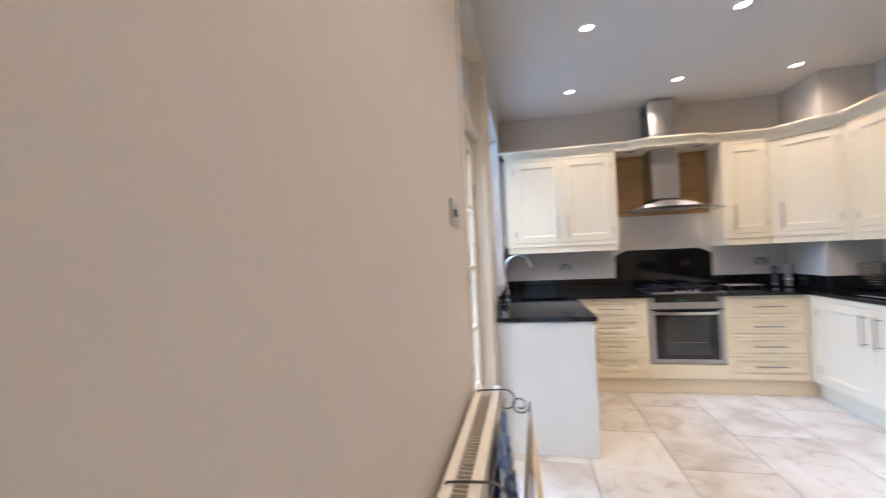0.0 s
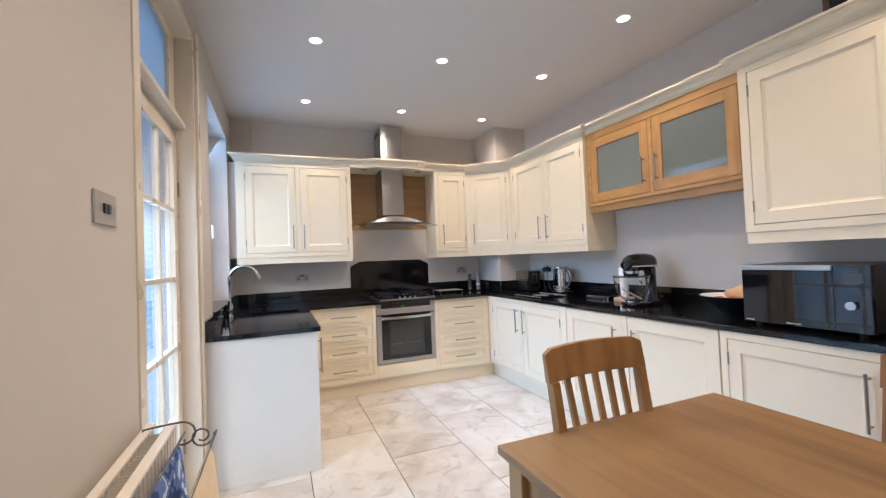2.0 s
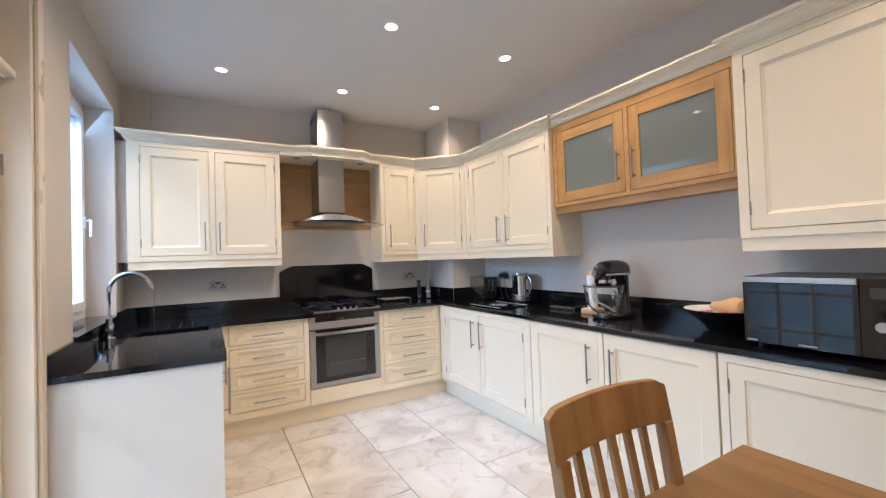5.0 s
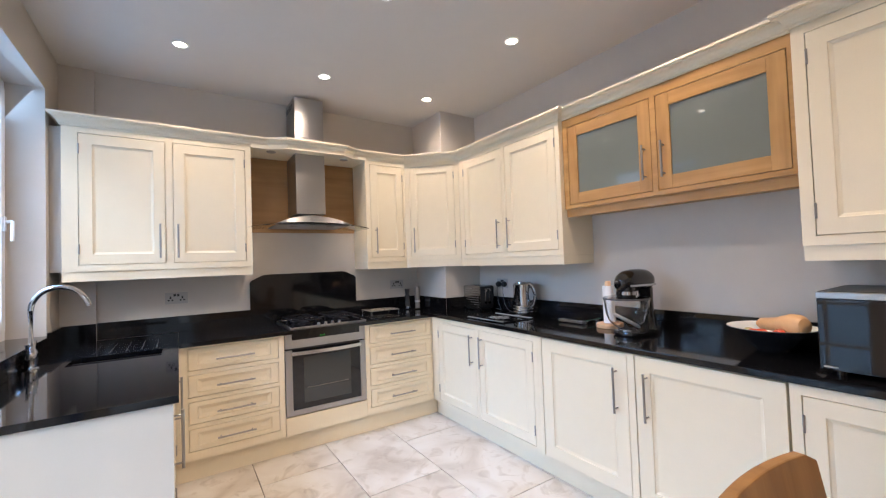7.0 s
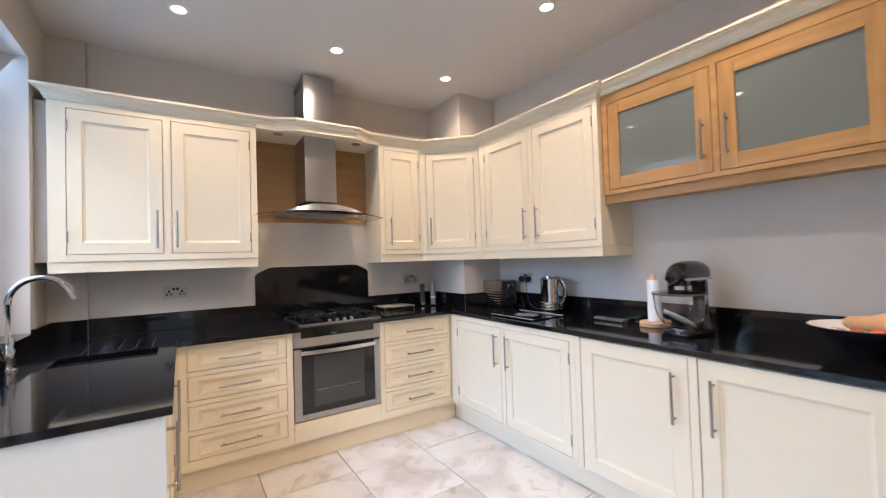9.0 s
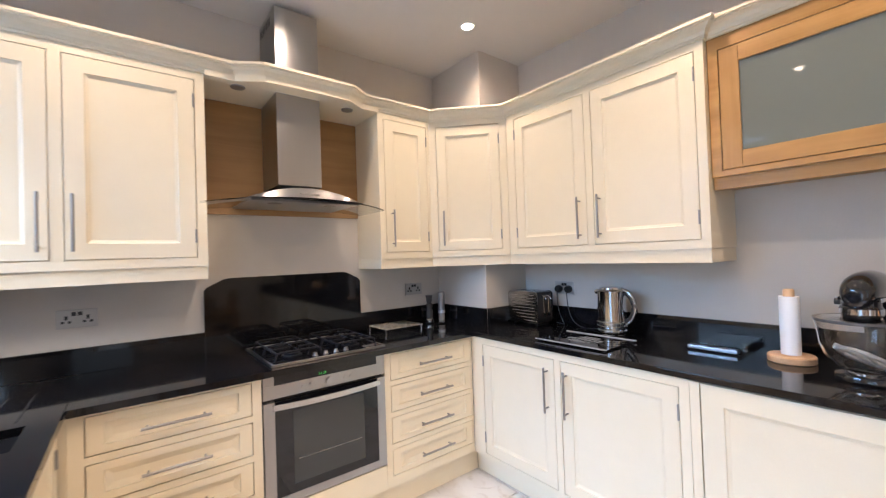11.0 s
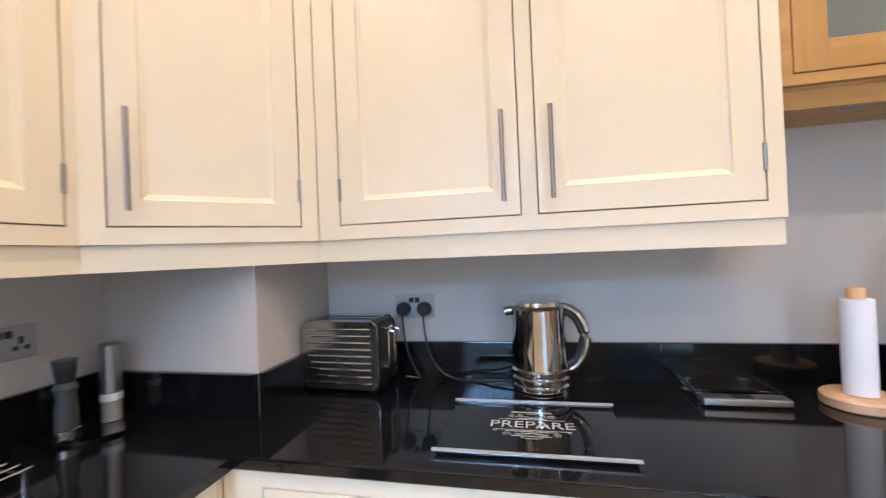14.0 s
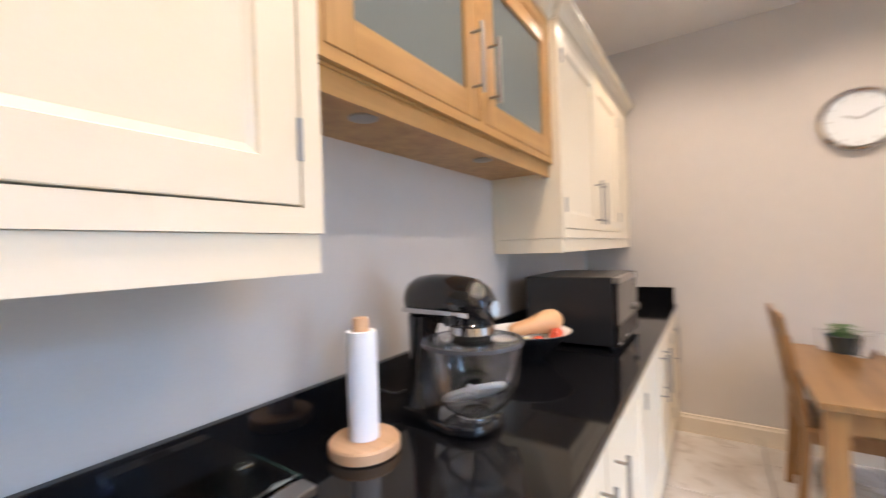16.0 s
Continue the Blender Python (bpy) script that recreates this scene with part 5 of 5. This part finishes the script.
tagged(link("toaster_lead", bm, BLACKPL, None, "black flex from the socket to the toaster", "", True), category="cable")

# glass board with lettering
gb_ = base("chopping_board", pose(2.41, 3.30, TOP + 0.004, 0, 0, -90), "black glass worktop saver with silver end strips and lettering", "chopping board")
part("glass", boxes((-0.205, 0.205, -0.15, 0.15, 0, 0.005)), BLACKGLASS, gb_, bevel=0.001)
for y0, y1 in ((-0.152, -0.142), (0.142, 0.152)):
    part("strip", boxes((-0.212, 0.212, y0, y1, 0.0052, 0.009)), STRIP, gb_, "silver end strip")
for x in (-0.2, 0.19):
    for y in (-0.14, 0.13):
        part("foot", boxes((x, x + 0.01, y, y + 0.01, -0.004, 0)), BLACKPL, gb_)


def text_part(body, size, at, parent, material, name="lettering", label=""):
    cu = bpy.data.curves.new("txt", "FONT")
    cu.body, cu.size, cu.align_x, cu.align_y, cu.extrude = body, size, "CENTER", "CENTER", 0.0003
    tmp = bpy.data.objects.new("txt", cu)
    scene.collection.objects.link(tmp)
    me = bpy.data.meshes.new_from_object(tmp.evaluated_get(bpy.context.evaluated_depsgraph_get()))
    bpy.data.objects.remove(tmp)
    bpy.data.curves.remove(cu)
    me.materials.append(material)
    ob = new(name, me)
    ob.parent, ob.matrix_basis = parent, at
    return tagged(ob, label)


text_part("PREPARE", 0.052, pose(0, 0.0, 0.0056), gb_, SILVERP, label="silver word lettered on the glass")
bm = bmesh.new()
for w, y in ((0.16, 0.030), (0.06, 0.038), (0.18, -0.030), (0.12, -0.037), (0.10, 0.072), (0.05, -0.046), (0.09, -0.060), (0.025, 0.064), (0.03, -0.072), (0.10, 0.0765)):
    box(bm, -w / 2, w / 2, y, y + 0.0025, 0.0052, 0.0056)
for s_ in (-1, 1):
    tube(bm, [(s_ * (0.02 + 0.02 * math.cos(a)), 0.042 + 0.008 * math.sin(a), 0.0054) for a in [k * 0.5 for k in range(12)]], 0.0006, 5)
    tube(bm, [(s_ * (0.02 + 0.018 * math.cos(a)), -0.042 + 0.008 * math.sin(a), 0.0054) for a in [k * 0.5 for k in range(12)]], 0.0006, 5)
for s_ in (-1, 1):
    for cx, cy, r0, r1, n_ in ((0.05, 0.050, 0.003, 0.012, 16), (0.028, 0.056, 0.002, 0.008, 14), (0.058, -0.050, 0.003, 0.011, 16), (0.03, -0.054, 0.002, 0.008, 14), (0.085, -0.034, 0.001, 0.006, 12), (0.02, -0.066, 0.001, 0.005, 12)):
        tube(bm, [(s_ * (cx + (r0 + (r1 - r0) * k / n_) * math.cos(k * 0.62)), cy + 0.8 * (r0 + (r1 - r0) * k / n_) * math.sin(k * 0.62), 0.0054) for k in range(n_ + 1)], 0.0006, 5)
part("ornament", bm, SILVERP, gb_, "fine silver flourishes round the word")

# scales
sc = base("kitchen_scales", pose(2.69, 2.755, TOP, 0, 0, -90), "flat glass kitchen scales with silver front strip", "kitchen scales")
part("platform", boxes((-0.1, 0.1, -0.05, 0.13, 0.022, 0.028)), HOODGLASS, sc, "clear glass platform", bevel=0.001)
part("edge", boxes((-0.1, 0.1, 0.1301, 0.1315, 0.0222, 0.0278), (-0.1015, -0.1001, -0.05, 0.13, 0.0222, 0.0278), (0.1001, 0.1015, -0.05, 0.13, 0.0222, 0.0278)), mat("green_glass_edge", (0.06, 0.13, 0.11), 0.15), sc, "pale green edges of the glass")
part("body", boxes((-0.102, 0.102, -0.10, -0.055, 0.006, 0.024)), STEEL, sc, "silver control strip", bevel=0.004)
part("display", boxes((-0.03, 0.02, -0.092, -0.06, 0.0241, 0.0246)), BLACKPL, sc, "small dark display")
for x in (-0.075, 0.075):
    for y in (-0.03, 0.105):
        part("load_foot", lathe([(0, 0), (0.016, 0), (0.016, 0.005), (0.025, 0.006), (0.025, 0.016), (0.017, 0.0215), (0, 0.0215)], 24, at=(x, y, 0)), CHROME, sc, smooth=True)

# kitchen roll
kr = base("kitchen_roll_holder", pose(2.643, 2.478, TOP), "round beech kitchen roll holder with a slim white roll", "kitchen roll")
part("foot", lathe([(0, 0), (0.077, 0), (0.081, 0.004), (0.081, 0.024), (0.077, 0.029), (0, 0.029)], 44), BEECH, kr, "round beech base", smooth=True)
part("post", lathe([(0, 0.029), (0.019, 0.029), (0.019, 0.298), (0.016, 0.302), (0, 0.302)], 24), BEECH, kr, "beech post", smooth=True)
part("roll", lathe([(0.021, 0.031), (0.034, 0.031), (0.0345, 0.15), (0.034, 0.272), (0.021, 0.272)], 36), PAPER, kr, "slim white paper roll", smooth=True)

# stand mixer: head over a glass bowl, nose to the room
mx = base("stand_mixer", pose(2.546, 2.2425, TOP, 0, 0, -7) @ Matrix.Diagonal((0.86, 0.86, 1, 1)), "glossy black stand mixer with clear glass bowl", "stand mixer")
bm = bmesh.new()
out = [(-0.13, -0.075), (-0.145, -0.03), (-0.145, 0.03), (-0.13, 0.075), (-0.06, 0.105), (0.06, 0.09), (0.17, 0.08), (0.20, 0.05), (0.20, -0.05), (0.17, -0.08), (0.06, -0.09), (-0.06, -0.105)]
for z0_, z1_, k0, k1 in ((0.004, 0.028, 1, 0.96),):
    a = [bm.verts.new((x * k0, y * k0, z0_)) for x, y in out]
    b = [bm.verts.new((x * k1, y * k1, z1_)) for x, y in out]
    bm.faces.new(a[::-1]), bm.faces.new(b)
    for k in range(len(out)):
        bm.faces.new((a[k], a[(k + 1) % len(out)], b[(k + 1) % len(out)], b[k]))
part("base", bm, BLACKENAMEL, mx, smooth=True, bevel=0.006)
bm = bmesh.new()
rg = []
for z, x0_, x1_, w in ((0.026, 0.06, 0.20, 0.075), (0.06, 0.085, 0.19, 0.055), (0.13, 0.10, 0.175, 0.042), (0.20, 0.085, 0.175, 0.042), (0.27, 0.06, 0.175, 0.05)):
    ring = []
    for k in range(16):
        a = 2 * math.pi * k / 16
        ring.append(bm.verts.new(((x0_ + x1_) / 2 + (x1_ - x0_) / 2 * math.cos(a), w * math.sin(a), z)))
    rg.append(ring)
for a, b in zip(rg, rg[1:]):
    for k in range(16):
        bm.faces.new((a[k], a[(k + 1) % 16], b[(k + 1) % 16], b[k]))
bm.faces.new(rg[0][::-1]), bm.faces.new(rg[-1])
part("column", bm, BLACKENAMEL, mx, smooth=True)
bm = bmesh.new()
rg = []
for x, rz, ry, cz in ((-0.148, 0.018, 0.020, 0.300), (-0.143, 0.036, 0.036, 0.303), (-0.125, 0.052, 0.051, 0.308), (-0.09, 0.062, 0.060, 0.314), (-0.03, 0.066, 0.066, 0.318), (0.06, 0.066, 0.067, 0.320), (0.12, 0.062, 0.065, 0.318), (0.150, 0.054, 0.058, 0.316), (0.168, 0.040, 0.044, 0.312), (0.175, 0.018, 0.020, 0.310)):
    rg.append([bm.verts.new((x, ry * math.cos(a), cz + rz * math.sin(a))) for a in [2 * math.pi * k / 24 for k in range(24)]])
for a, b in zip(rg, rg[1:]):
    for k in range(24):
        bm.faces.new((a[k], a[(k + 1) % 24], b[(k + 1) % 24], b[k]))
bm.faces.new(rg[0]), bm.faces.new(rg[-1][::-1])
part("head", bm, BLACKENAMEL, mx, "rounded glossy black motor head", smooth=True)
bm = bmesh.new()
for s_ in (-1, 1):
    box(bm, -0.11, 0.15, s_ * 0.064 - 0.003, s_ * 0.064 + 0.003, 0.284, 0.297)
part("trim_band", bm, CHROME, mx, "chrome trim band along the head", bevel=0.002)
part("beater_hub", lathe([(0, 0.205), (0.040, 0.205), (0.052, 0.212), (0.058, 0.224), (0.060, 0.232), (0.064, 0.234), (0.064, 0.262), (0.060, 0.266), (0.060, 0.285), (0, 0.287)], 28, at=(-0.075, 0, 0)), BLACKENAMEL, mx, smooth=True)
part("hub_ring", lathe([(0.0642, 0.238), (0.0665, 0.239), (0.0665, 0.258), (0.0642, 0.259)], 28, at=(-0.075, 0, 0)), CHROME, mx, "chrome ring", smooth=True)
part("attachment_cap", rods(0.021, ((-0.144, 0, 0.302), (-0.160, 0, 0.302)), n=24), CHROME, mx, "chrome attachment cap", smooth=True)
part("knob", rods(0.012, ((-0.05, 0.05, 0.275), (-0.05, 0.085, 0.275)), n=16), BLACKPL, mx, smooth=True)
bx_ = -0.075
bp_o = [(0.048, 0.036), (0.056, 0.04), (0.090, 0.06), (0.119, 0.09), (0.134, 0.13), (0.142, 0.19), (0.147, 0.212)]
bowl = part("bowl", lathe([(0, 0.036)] + bp_o + [(0.144, 0.2125)] + [(r - 0.0035, z + 0.002) for r, z in bp_o[::-1]] + [(0, 0.041)], 48, at=(bx_, 0, 0)), CLEAR, mx, "clear glass mixing bowl", smooth=True)
part("bowl_foot", lathe([(0, 0.028), (0.056, 0.028), (0.056, 0.036), (0.044, 0.038)], 32, at=(bx_, 0, 0)), CHROME, mx, "chrome bowl foot", smooth=True)
bm = bmesh.new()
tube(bm, [(bx_ - 0.03, -0.133, 0.19), (bx_ - 0.04, -0.160, 0.18), (bx_ - 0.045, -0.170, 0.14), (bx_ - 0.04, -0.155, 0.10), (bx_ - 0.03, -0.110, 0.085)], 0.007, 8)
part("bowl_handle", bm, CLEAR, mx, "clear glass handle", smooth=True)
part("bowl_rim", lathe([(0.138, 0.213), (0.150, 0.213), (0.150, 0.222), (0.138, 0.222)], 48, at=(bx_, 0, 0)), mat("rim_shield", (0.08, 0.08, 0.085), 0.2), mx, "grey pouring shield rim", smooth=True)
part("shield", lathe([(0.05, 0.227), (0.138, 0.2215), (0.138, 0.2195), (0.05, 0.224)], 48, at=(bx_, 0, 0)), CLEAR, mx, "clear pouring shield", smooth=True)
bm = bmesh.new()
turn = Matrix.Translation((bx_, 0, 0.085)) @ Euler((radians(24), radians(12), radians(35))).to_matrix().to_4x4()
outline = [(0.0, -0.06), (0.038, -0.05), (0.062, -0.02), (0.066, 0.015), (0.05, 0.042), (0.02, 0.055), (0.0, 0.06), (-0.02, 0.055), (-0.05, 0.042), (-0.066, 0.015), (-0.062, -0.02), (-0.038, -0.05), (0.0, -0.06)]
tube(bm, [turn @ Vector((1.35 * x, 1.35 * y, 0)) for x, y in outline], 0.0075, 8)
for p_, q_ in (((0, -0.08), (0, 0.085)), ((-0.08, 0.027), (0, -0.04)), ((0.08, 0.027), (0, -0.04))):
    rod(bm, turn @ Vector((*p_, 0)), turn @ Vector((*q_, 0)), 0.0075, 8)
rod(bm, turn @ Vector((0, 0.06, 0)), turn @ Vector((0, 0.095, 0)), 0.011, 12)
part("beater", bm, WHITE, mx, "white coated beater in the bowl", smooth=True)
bm = bmesh.new()
tube(bm, curve_pts([(0.20, 0.02, 0.05), (0.24, 0.05, 0.02), (0.26, 0.09, 0.08), (0.27, 0.12, 0.06)]), 0.0035, 6)
part("lead", bm, BLACKPL, mx, "black mixer lead", smooth=True)

# fruit bowl
fbw = link("fruit_bowl", lathe([(0, 0), (0.07, 0), (0.075, 0.008), (0.11, 0.030), (0.165, 0.068), (0.205, 0.088), (0.207, 0.092), (0.203, 0.093), (0.16, 0.074), (0.10, 0.038), (0, 0.02)], 56), BLACKENAMEL, None,
           "wide shallow black bowl with pale inside, holding squash and tomatoes", "", True, 0, pose(2.60, 1.60, TOP) @ Matrix.Diagonal((0.84, 0.84, 1.22, 1)))
tagged(fbw, category="fruit bowl")
ins = link("bowl_glaze", lathe([(0, 0.0215), (0.10, 0.0395), (0.16, 0.0755), (0.2025, 0.0942)], 56), WHITE, fbw, "pale cream glazed inside of the bowl", "", True)
bm = bmesh.new()
rg = []
for y, r in ((-0.14, 0.012), (-0.135, 0.034), (-0.11, 0.052), (-0.07, 0.056), (-0.03, 0.048), (0.02, 0.036), (0.07, 0.033), (0.11, 0.031), (0.13, 0.020), (0.134, 0.008)):
    rg.append([bm.verts.new((r * math.cos(a), y, r * math.sin(a))) for a in [2 * math.pi * k / 24 for k in range(24)]])
for a, b in zip(rg, rg[1:]):
    for k in range(24):
        bm.faces.new((a[k], a[(k + 1) % 24], b[(k + 1) % 24], b[k]))
bm.faces.new(rg[0]), bm.faces.new(rg[-1][::-1])
sq = link("butternut_squash", bm, SQUASH, None, "pale orange butternut squash with a sticker lying in the bowl", "", True, 0, pose(2.585, 1.56, TOP + 0.128, -6, 0, -32) @ Matrix.Diagonal((0.9, 0.92, 0.9, 1)))
tagged(sq, category="squash")
for nm, mt, lb_, (x, y, z, r) in (("tomato", TOMATO, "ripe red tomato in the fruit bowl", (2.485, 1.60, 0.094, 0.026)), ("tomato", TOMATO, "ripe red tomato in the fruit bowl", (2.50, 1.54, 0.096, 0.026)),
                                  ("tomato", TOMATO, "ripe red tomato in the fruit bowl", (2.535, 1.65, 0.084, 0.024)), ("apple", APPLE, "small green and yellow apple in the bowl", (2.575, 1.680, 0.084, 0.022))):
    f = lathe([(0.0, -r * 0.86), (r * 0.5, -r * 0.8), (r * 0.9, -r * 0.4), (r, 0), (r * 0.9, r * 0.45), (r * 0.5, r * 0.82), (r * 0.15, r * 0.8), (0, r * 0.72)], 24)
    tagged(link(nm, f, mt, None, lb_, "", True, 0, pose(x, y, TOP + z)), category="fruit")

# microwave
mw = base("microwave", pose(2.30, 1.36, TOP, 0, 0, -90), "black microwave oven with mirrored door and silver top strip", "microwave")
part("body", boxes((0, 0.50, 0.02, 0.40, 0.018, 0.31)), BLACKPL, mw, bevel=0.006)
part("door", boxes((0, 0.375, 0, 0.0195, 0.02, 0.283)), BLACKGLASS, mw, "mirrored black glass door", bevel=0.002)
part("control_panel", boxes((0.3765, 0.50, 0, 0.0195, 0.02, 0.308)), BLACKGLASS, mw, "black glass control panel", bevel=0.002)
part("handle", boxes((0.0, 0.375, -0.010, 0.0195, 0.285, 0.308)), STEEL, mw, "silver strip handle along the top", bevel=0.003)
part("dial", rods(0.018, ((0.435, 0, 0.135), (0.435, -0.016, 0.135)), n=28), STEEL, mw, "round silver dial", smooth=True)
part("display", boxes((0.405, 0.475, -0.0008, 0.0005, 0.235, 0.275)), OVENWINDOW, mw, "small dark display")
for x0, x1 in ((0.01, 0.05), (0.19, 0.25)):
    part("badge", boxes((x0, x1, -0.0008, 0.0005, 0.028, 0.034)), SILVERP, mw, "thin printed bar")
for x in (0.05, 0.45):
    for y in (0.04, 0.36):
        part("foot", rods(0.014, ((x, y, 0), (x, y, 0.018)), n=12), BLACKPL, mw)

# wire rack with glass jar near the plain wall
wr = base("storage_rack", pose(2.40, 0.30, TOP), "low chrome wire rack on the worktop near the plain wall", "wire rack")
bm = bmesh.new()
for k in range(7):
    rod(bm, (0, 0.03 * k, 0.07), (0.24, 0.03 * k, 0.07), 0.002, 6)
for x in (0, 0.24):
    tube(bm, [(x, 0, 0), (x, 0, 0.09), (x, 0.18, 0.09), (x, 0.18, 0)], 0.003, 6)
part("frame", bm, CHROME, wr, smooth=True)
part("tray", boxes((0.01, 0.23, 0.01, 0.17, 0.072, 0.09)), BEECH, wr, "pale wooden tray on the rack", bevel=0.003)
jr = base("glass_jar", pose(2.45, 0.60, TOP), "small clear glass jar with steel lid", "jar")
part("body", lathe([(0, 0), (0.035, 0), (0.038, 0.01), (0.038, 0.07), (0.03, 0.08), (0, 0.08)], 28), CLEAR, jr, smooth=True)
part("lid", lathe([(0, 0.08), (0.033, 0.08), (0.033, 0.1), (0, 0.101)], 28), STEEL, jr, "steel screw lid", smooth=True)

# clock on the plain wall
ck = base("wall_clock", pose(1.235, REAR + 0.0005, 2.04, 0, 0, 180), "round wall clock with chrome rim and pale dial", "wall clock")
part("case", lathe([(0.0, 0), (0.175, 0), (0.185, 0.012), (0.182, 0.03), (0.168, 0.042), (0.160, 0.036), (0.158, 0.02), (0, 0.018)], 56), CHROME, ck, "chrome rim", smooth=True).matrix_basis = pose(0, 0, 0, 90, 0, 0)
part("dial", lathe([(0, 0.019), (0.157, 0.019), (0.157, 0.021), (0, 0.021)], 56), DIAL, ck, "pale dial").matrix_basis = pose(0, 0, 0, 90, 0, 0)
bm = bmesh.new()
for k in range(12):
    a = radians(30 * k)
    c, s_ = math.cos(a), math.sin(a)
    rod(bm, (0.125 * c, -0.0225, 0.125 * s_), (0.145 * c, -0.0225, 0.145 * s_), 0.0025, 6)
part("hour_mark", bm, SATIN, ck, "dark hour marks")
part("clock_hand", rods(0.003, ((0, -0.024, 0), (-0.07, -0.024, 0.03)), ((0, -0.024, 0), (0.09, -0.024, 0.05)), n=6), SATIN, ck, "thin grey pointers")

# mantel clock on top of the wall cabinet
mc = base("mantel_clock", pose(2.62, 0.95, CZ0 + 0.0), "dark mahogany box clock with glazed front standing on the wall cabinet", "mantel clock")
part("case", boxes((0, 0.14, -0.15, 0.15, 0.0, 0.025), (0, 0.14, -0.15, 0.15, 0.34, 0.365), (0, 0.14, -0.15, -0.125, 0.025, 0.34), (0, 0.14, 0.125, 0.15, 0.025, 0.34), (0.12, 0.14, -0.125, 0.125, 0.025, 0.34)), MAHOG, mc, bevel=0.003)
part("pane", boxes((0.01, 0.014, -0.125, 0.125, 0.025, 0.34)), BLACKGLASS, mc, "dark glazed front")

# pot plant and glasses on the table
pt = base("herb_pot", pose(1.40, 0.16, TZ) @ Matrix.Diagonal((1.4, 1.4, 1.15, 1)), "small slate pot with green herbs on the table", "pot plant")
part("pot", lathe([(0, 0), (0.04, 0), (0.052, 0.075), (0.055, 0.078), (0.050, 0.08), (0.046, 0.07), (0, 0.068)], 28), SLATE, pt, smooth=True)
bm = bmesh.new()
rnd = random.Random(4)
for k in range(150):
    a, r, h = rnd.uniform(0, 6.28), rnd.uniform(0.0, 0.045), rnd.uniform(0.07, 0.13)
    x, y = r * math.cos(a), r * math.sin(a)
    s_ = rnd.uniform(0.008, 0.014)
    d = Vector((rnd.uniform(-1, 1), rnd.uniform(-1, 1), rnd.uniform(-0.2, 0.8))).normalized() * s_
    e = d.cross(Vector((0.3, 0.2, 1))).normalized() * s_ * 0.4
    c = Vector((x, y, h))
    bm.faces.new([bm.verts.new(v) for v in (c - d, c + e, c + d, c - e)])
part("leaves", bm, GREEN, pt, "loose green herb leaves")
for k, (x, y) in enumerate(((1.47, 0.12), (1.31, 0.11), (1.24, 0.15), (1.35, 0.24))):
    g = base("drinking_glass", pose(x, y, TZ), "clear stemless drinking glass standing on the table", "drinking glass", "glasses on the table")
    part("cup", lathe([(0, 0), (0.028, 0), (0.03, 0.004), (0.034, 0.115), (0.033, 0.1155), (0.0315, 0.114), (0.028, 0.008), (0, 0.007)], 28), CLEAR, g, smooth=True)

# ---- outside, seen through the panes ----
structure("ground", boxes((-60, LW - T - 0.01, -40, 50, -0.2, -0.12)), mat("paving", (0.3, 0.28, 0.26), 0.9, bump=0.3, scale=30, vary=0.15), "grey outdoor paving")
structure("backdrop", boxes((-4.2, -4.0, -6, 12, -0.1, 1.9)), mat("garden_fence", (0.22, 0.2, 0.18), 0.9, vary=0.2, scale=20), "pale garden wall outside")

# ---- floor tiles ----
TW, TL, GAP = 0.513, 1.03, 0.005
floor_ob = bpy.data.objects["floor"]
tile_meshes = {}
col = 0
xe = 0.195
for c in range(-2, 6):
    x0 = xe + c * TW
    yy = (3.155 if c % 2 == 0 else 3.675) - 5 * TL
    while yy < BW:
        ax, bx = max(x0 + GAP / 2, LW - 0.05), min(x0 + TW - GAP / 2, RW + 0.001)
        ay, by = max(yy + GAP / 2, REAR - 0.0), min(yy + TL - GAP / 2, BW)
        if bx - ax > 0.02 and by - ay > 0.02:
            key = (round(bx - ax, 4), round(by - ay, 4))
            if key not in tile_meshes:
                w, l = key[0] / 2, key[1] / 2
                bm = bmesh.new()
                lo = [bm.verts.new((x, y, -0.008)) for x, y in ((-w, -l), (w, -l), (w, l), (-w, l))]
                mi = [bm.verts.new((x, y, -0.0012)) for x, y in ((-w, -l), (w, -l), (w, l), (-w, l))]
                e = 0.0018
                hi = [bm.verts.new((x, y, 0)) for x, y in ((-w + e, -l + e), (w - e, -l + e), (w - e, l - e), (-w + e, l - e))]
                bm.faces.new(hi)
                for p_, q_ in ((lo, mi), (mi, hi)):
                    for k in range(4):
                        bm.faces.new((p_[k], p_[(k + 1) % 4], q_[(k + 1) % 4], q_[k]))
                me = bpy.data.meshes.new("tile")
                bm.to_mesh(me)
                bm.free()
                me.materials.append(STONE)
                tile_meshes[key] = me
            ob = new("tile", tile_meshes[key])
            ob.parent = floor_ob
            ob.matrix_basis = pose((ax + bx) / 2, (ay + by) / 2, 0)
        yy += TL
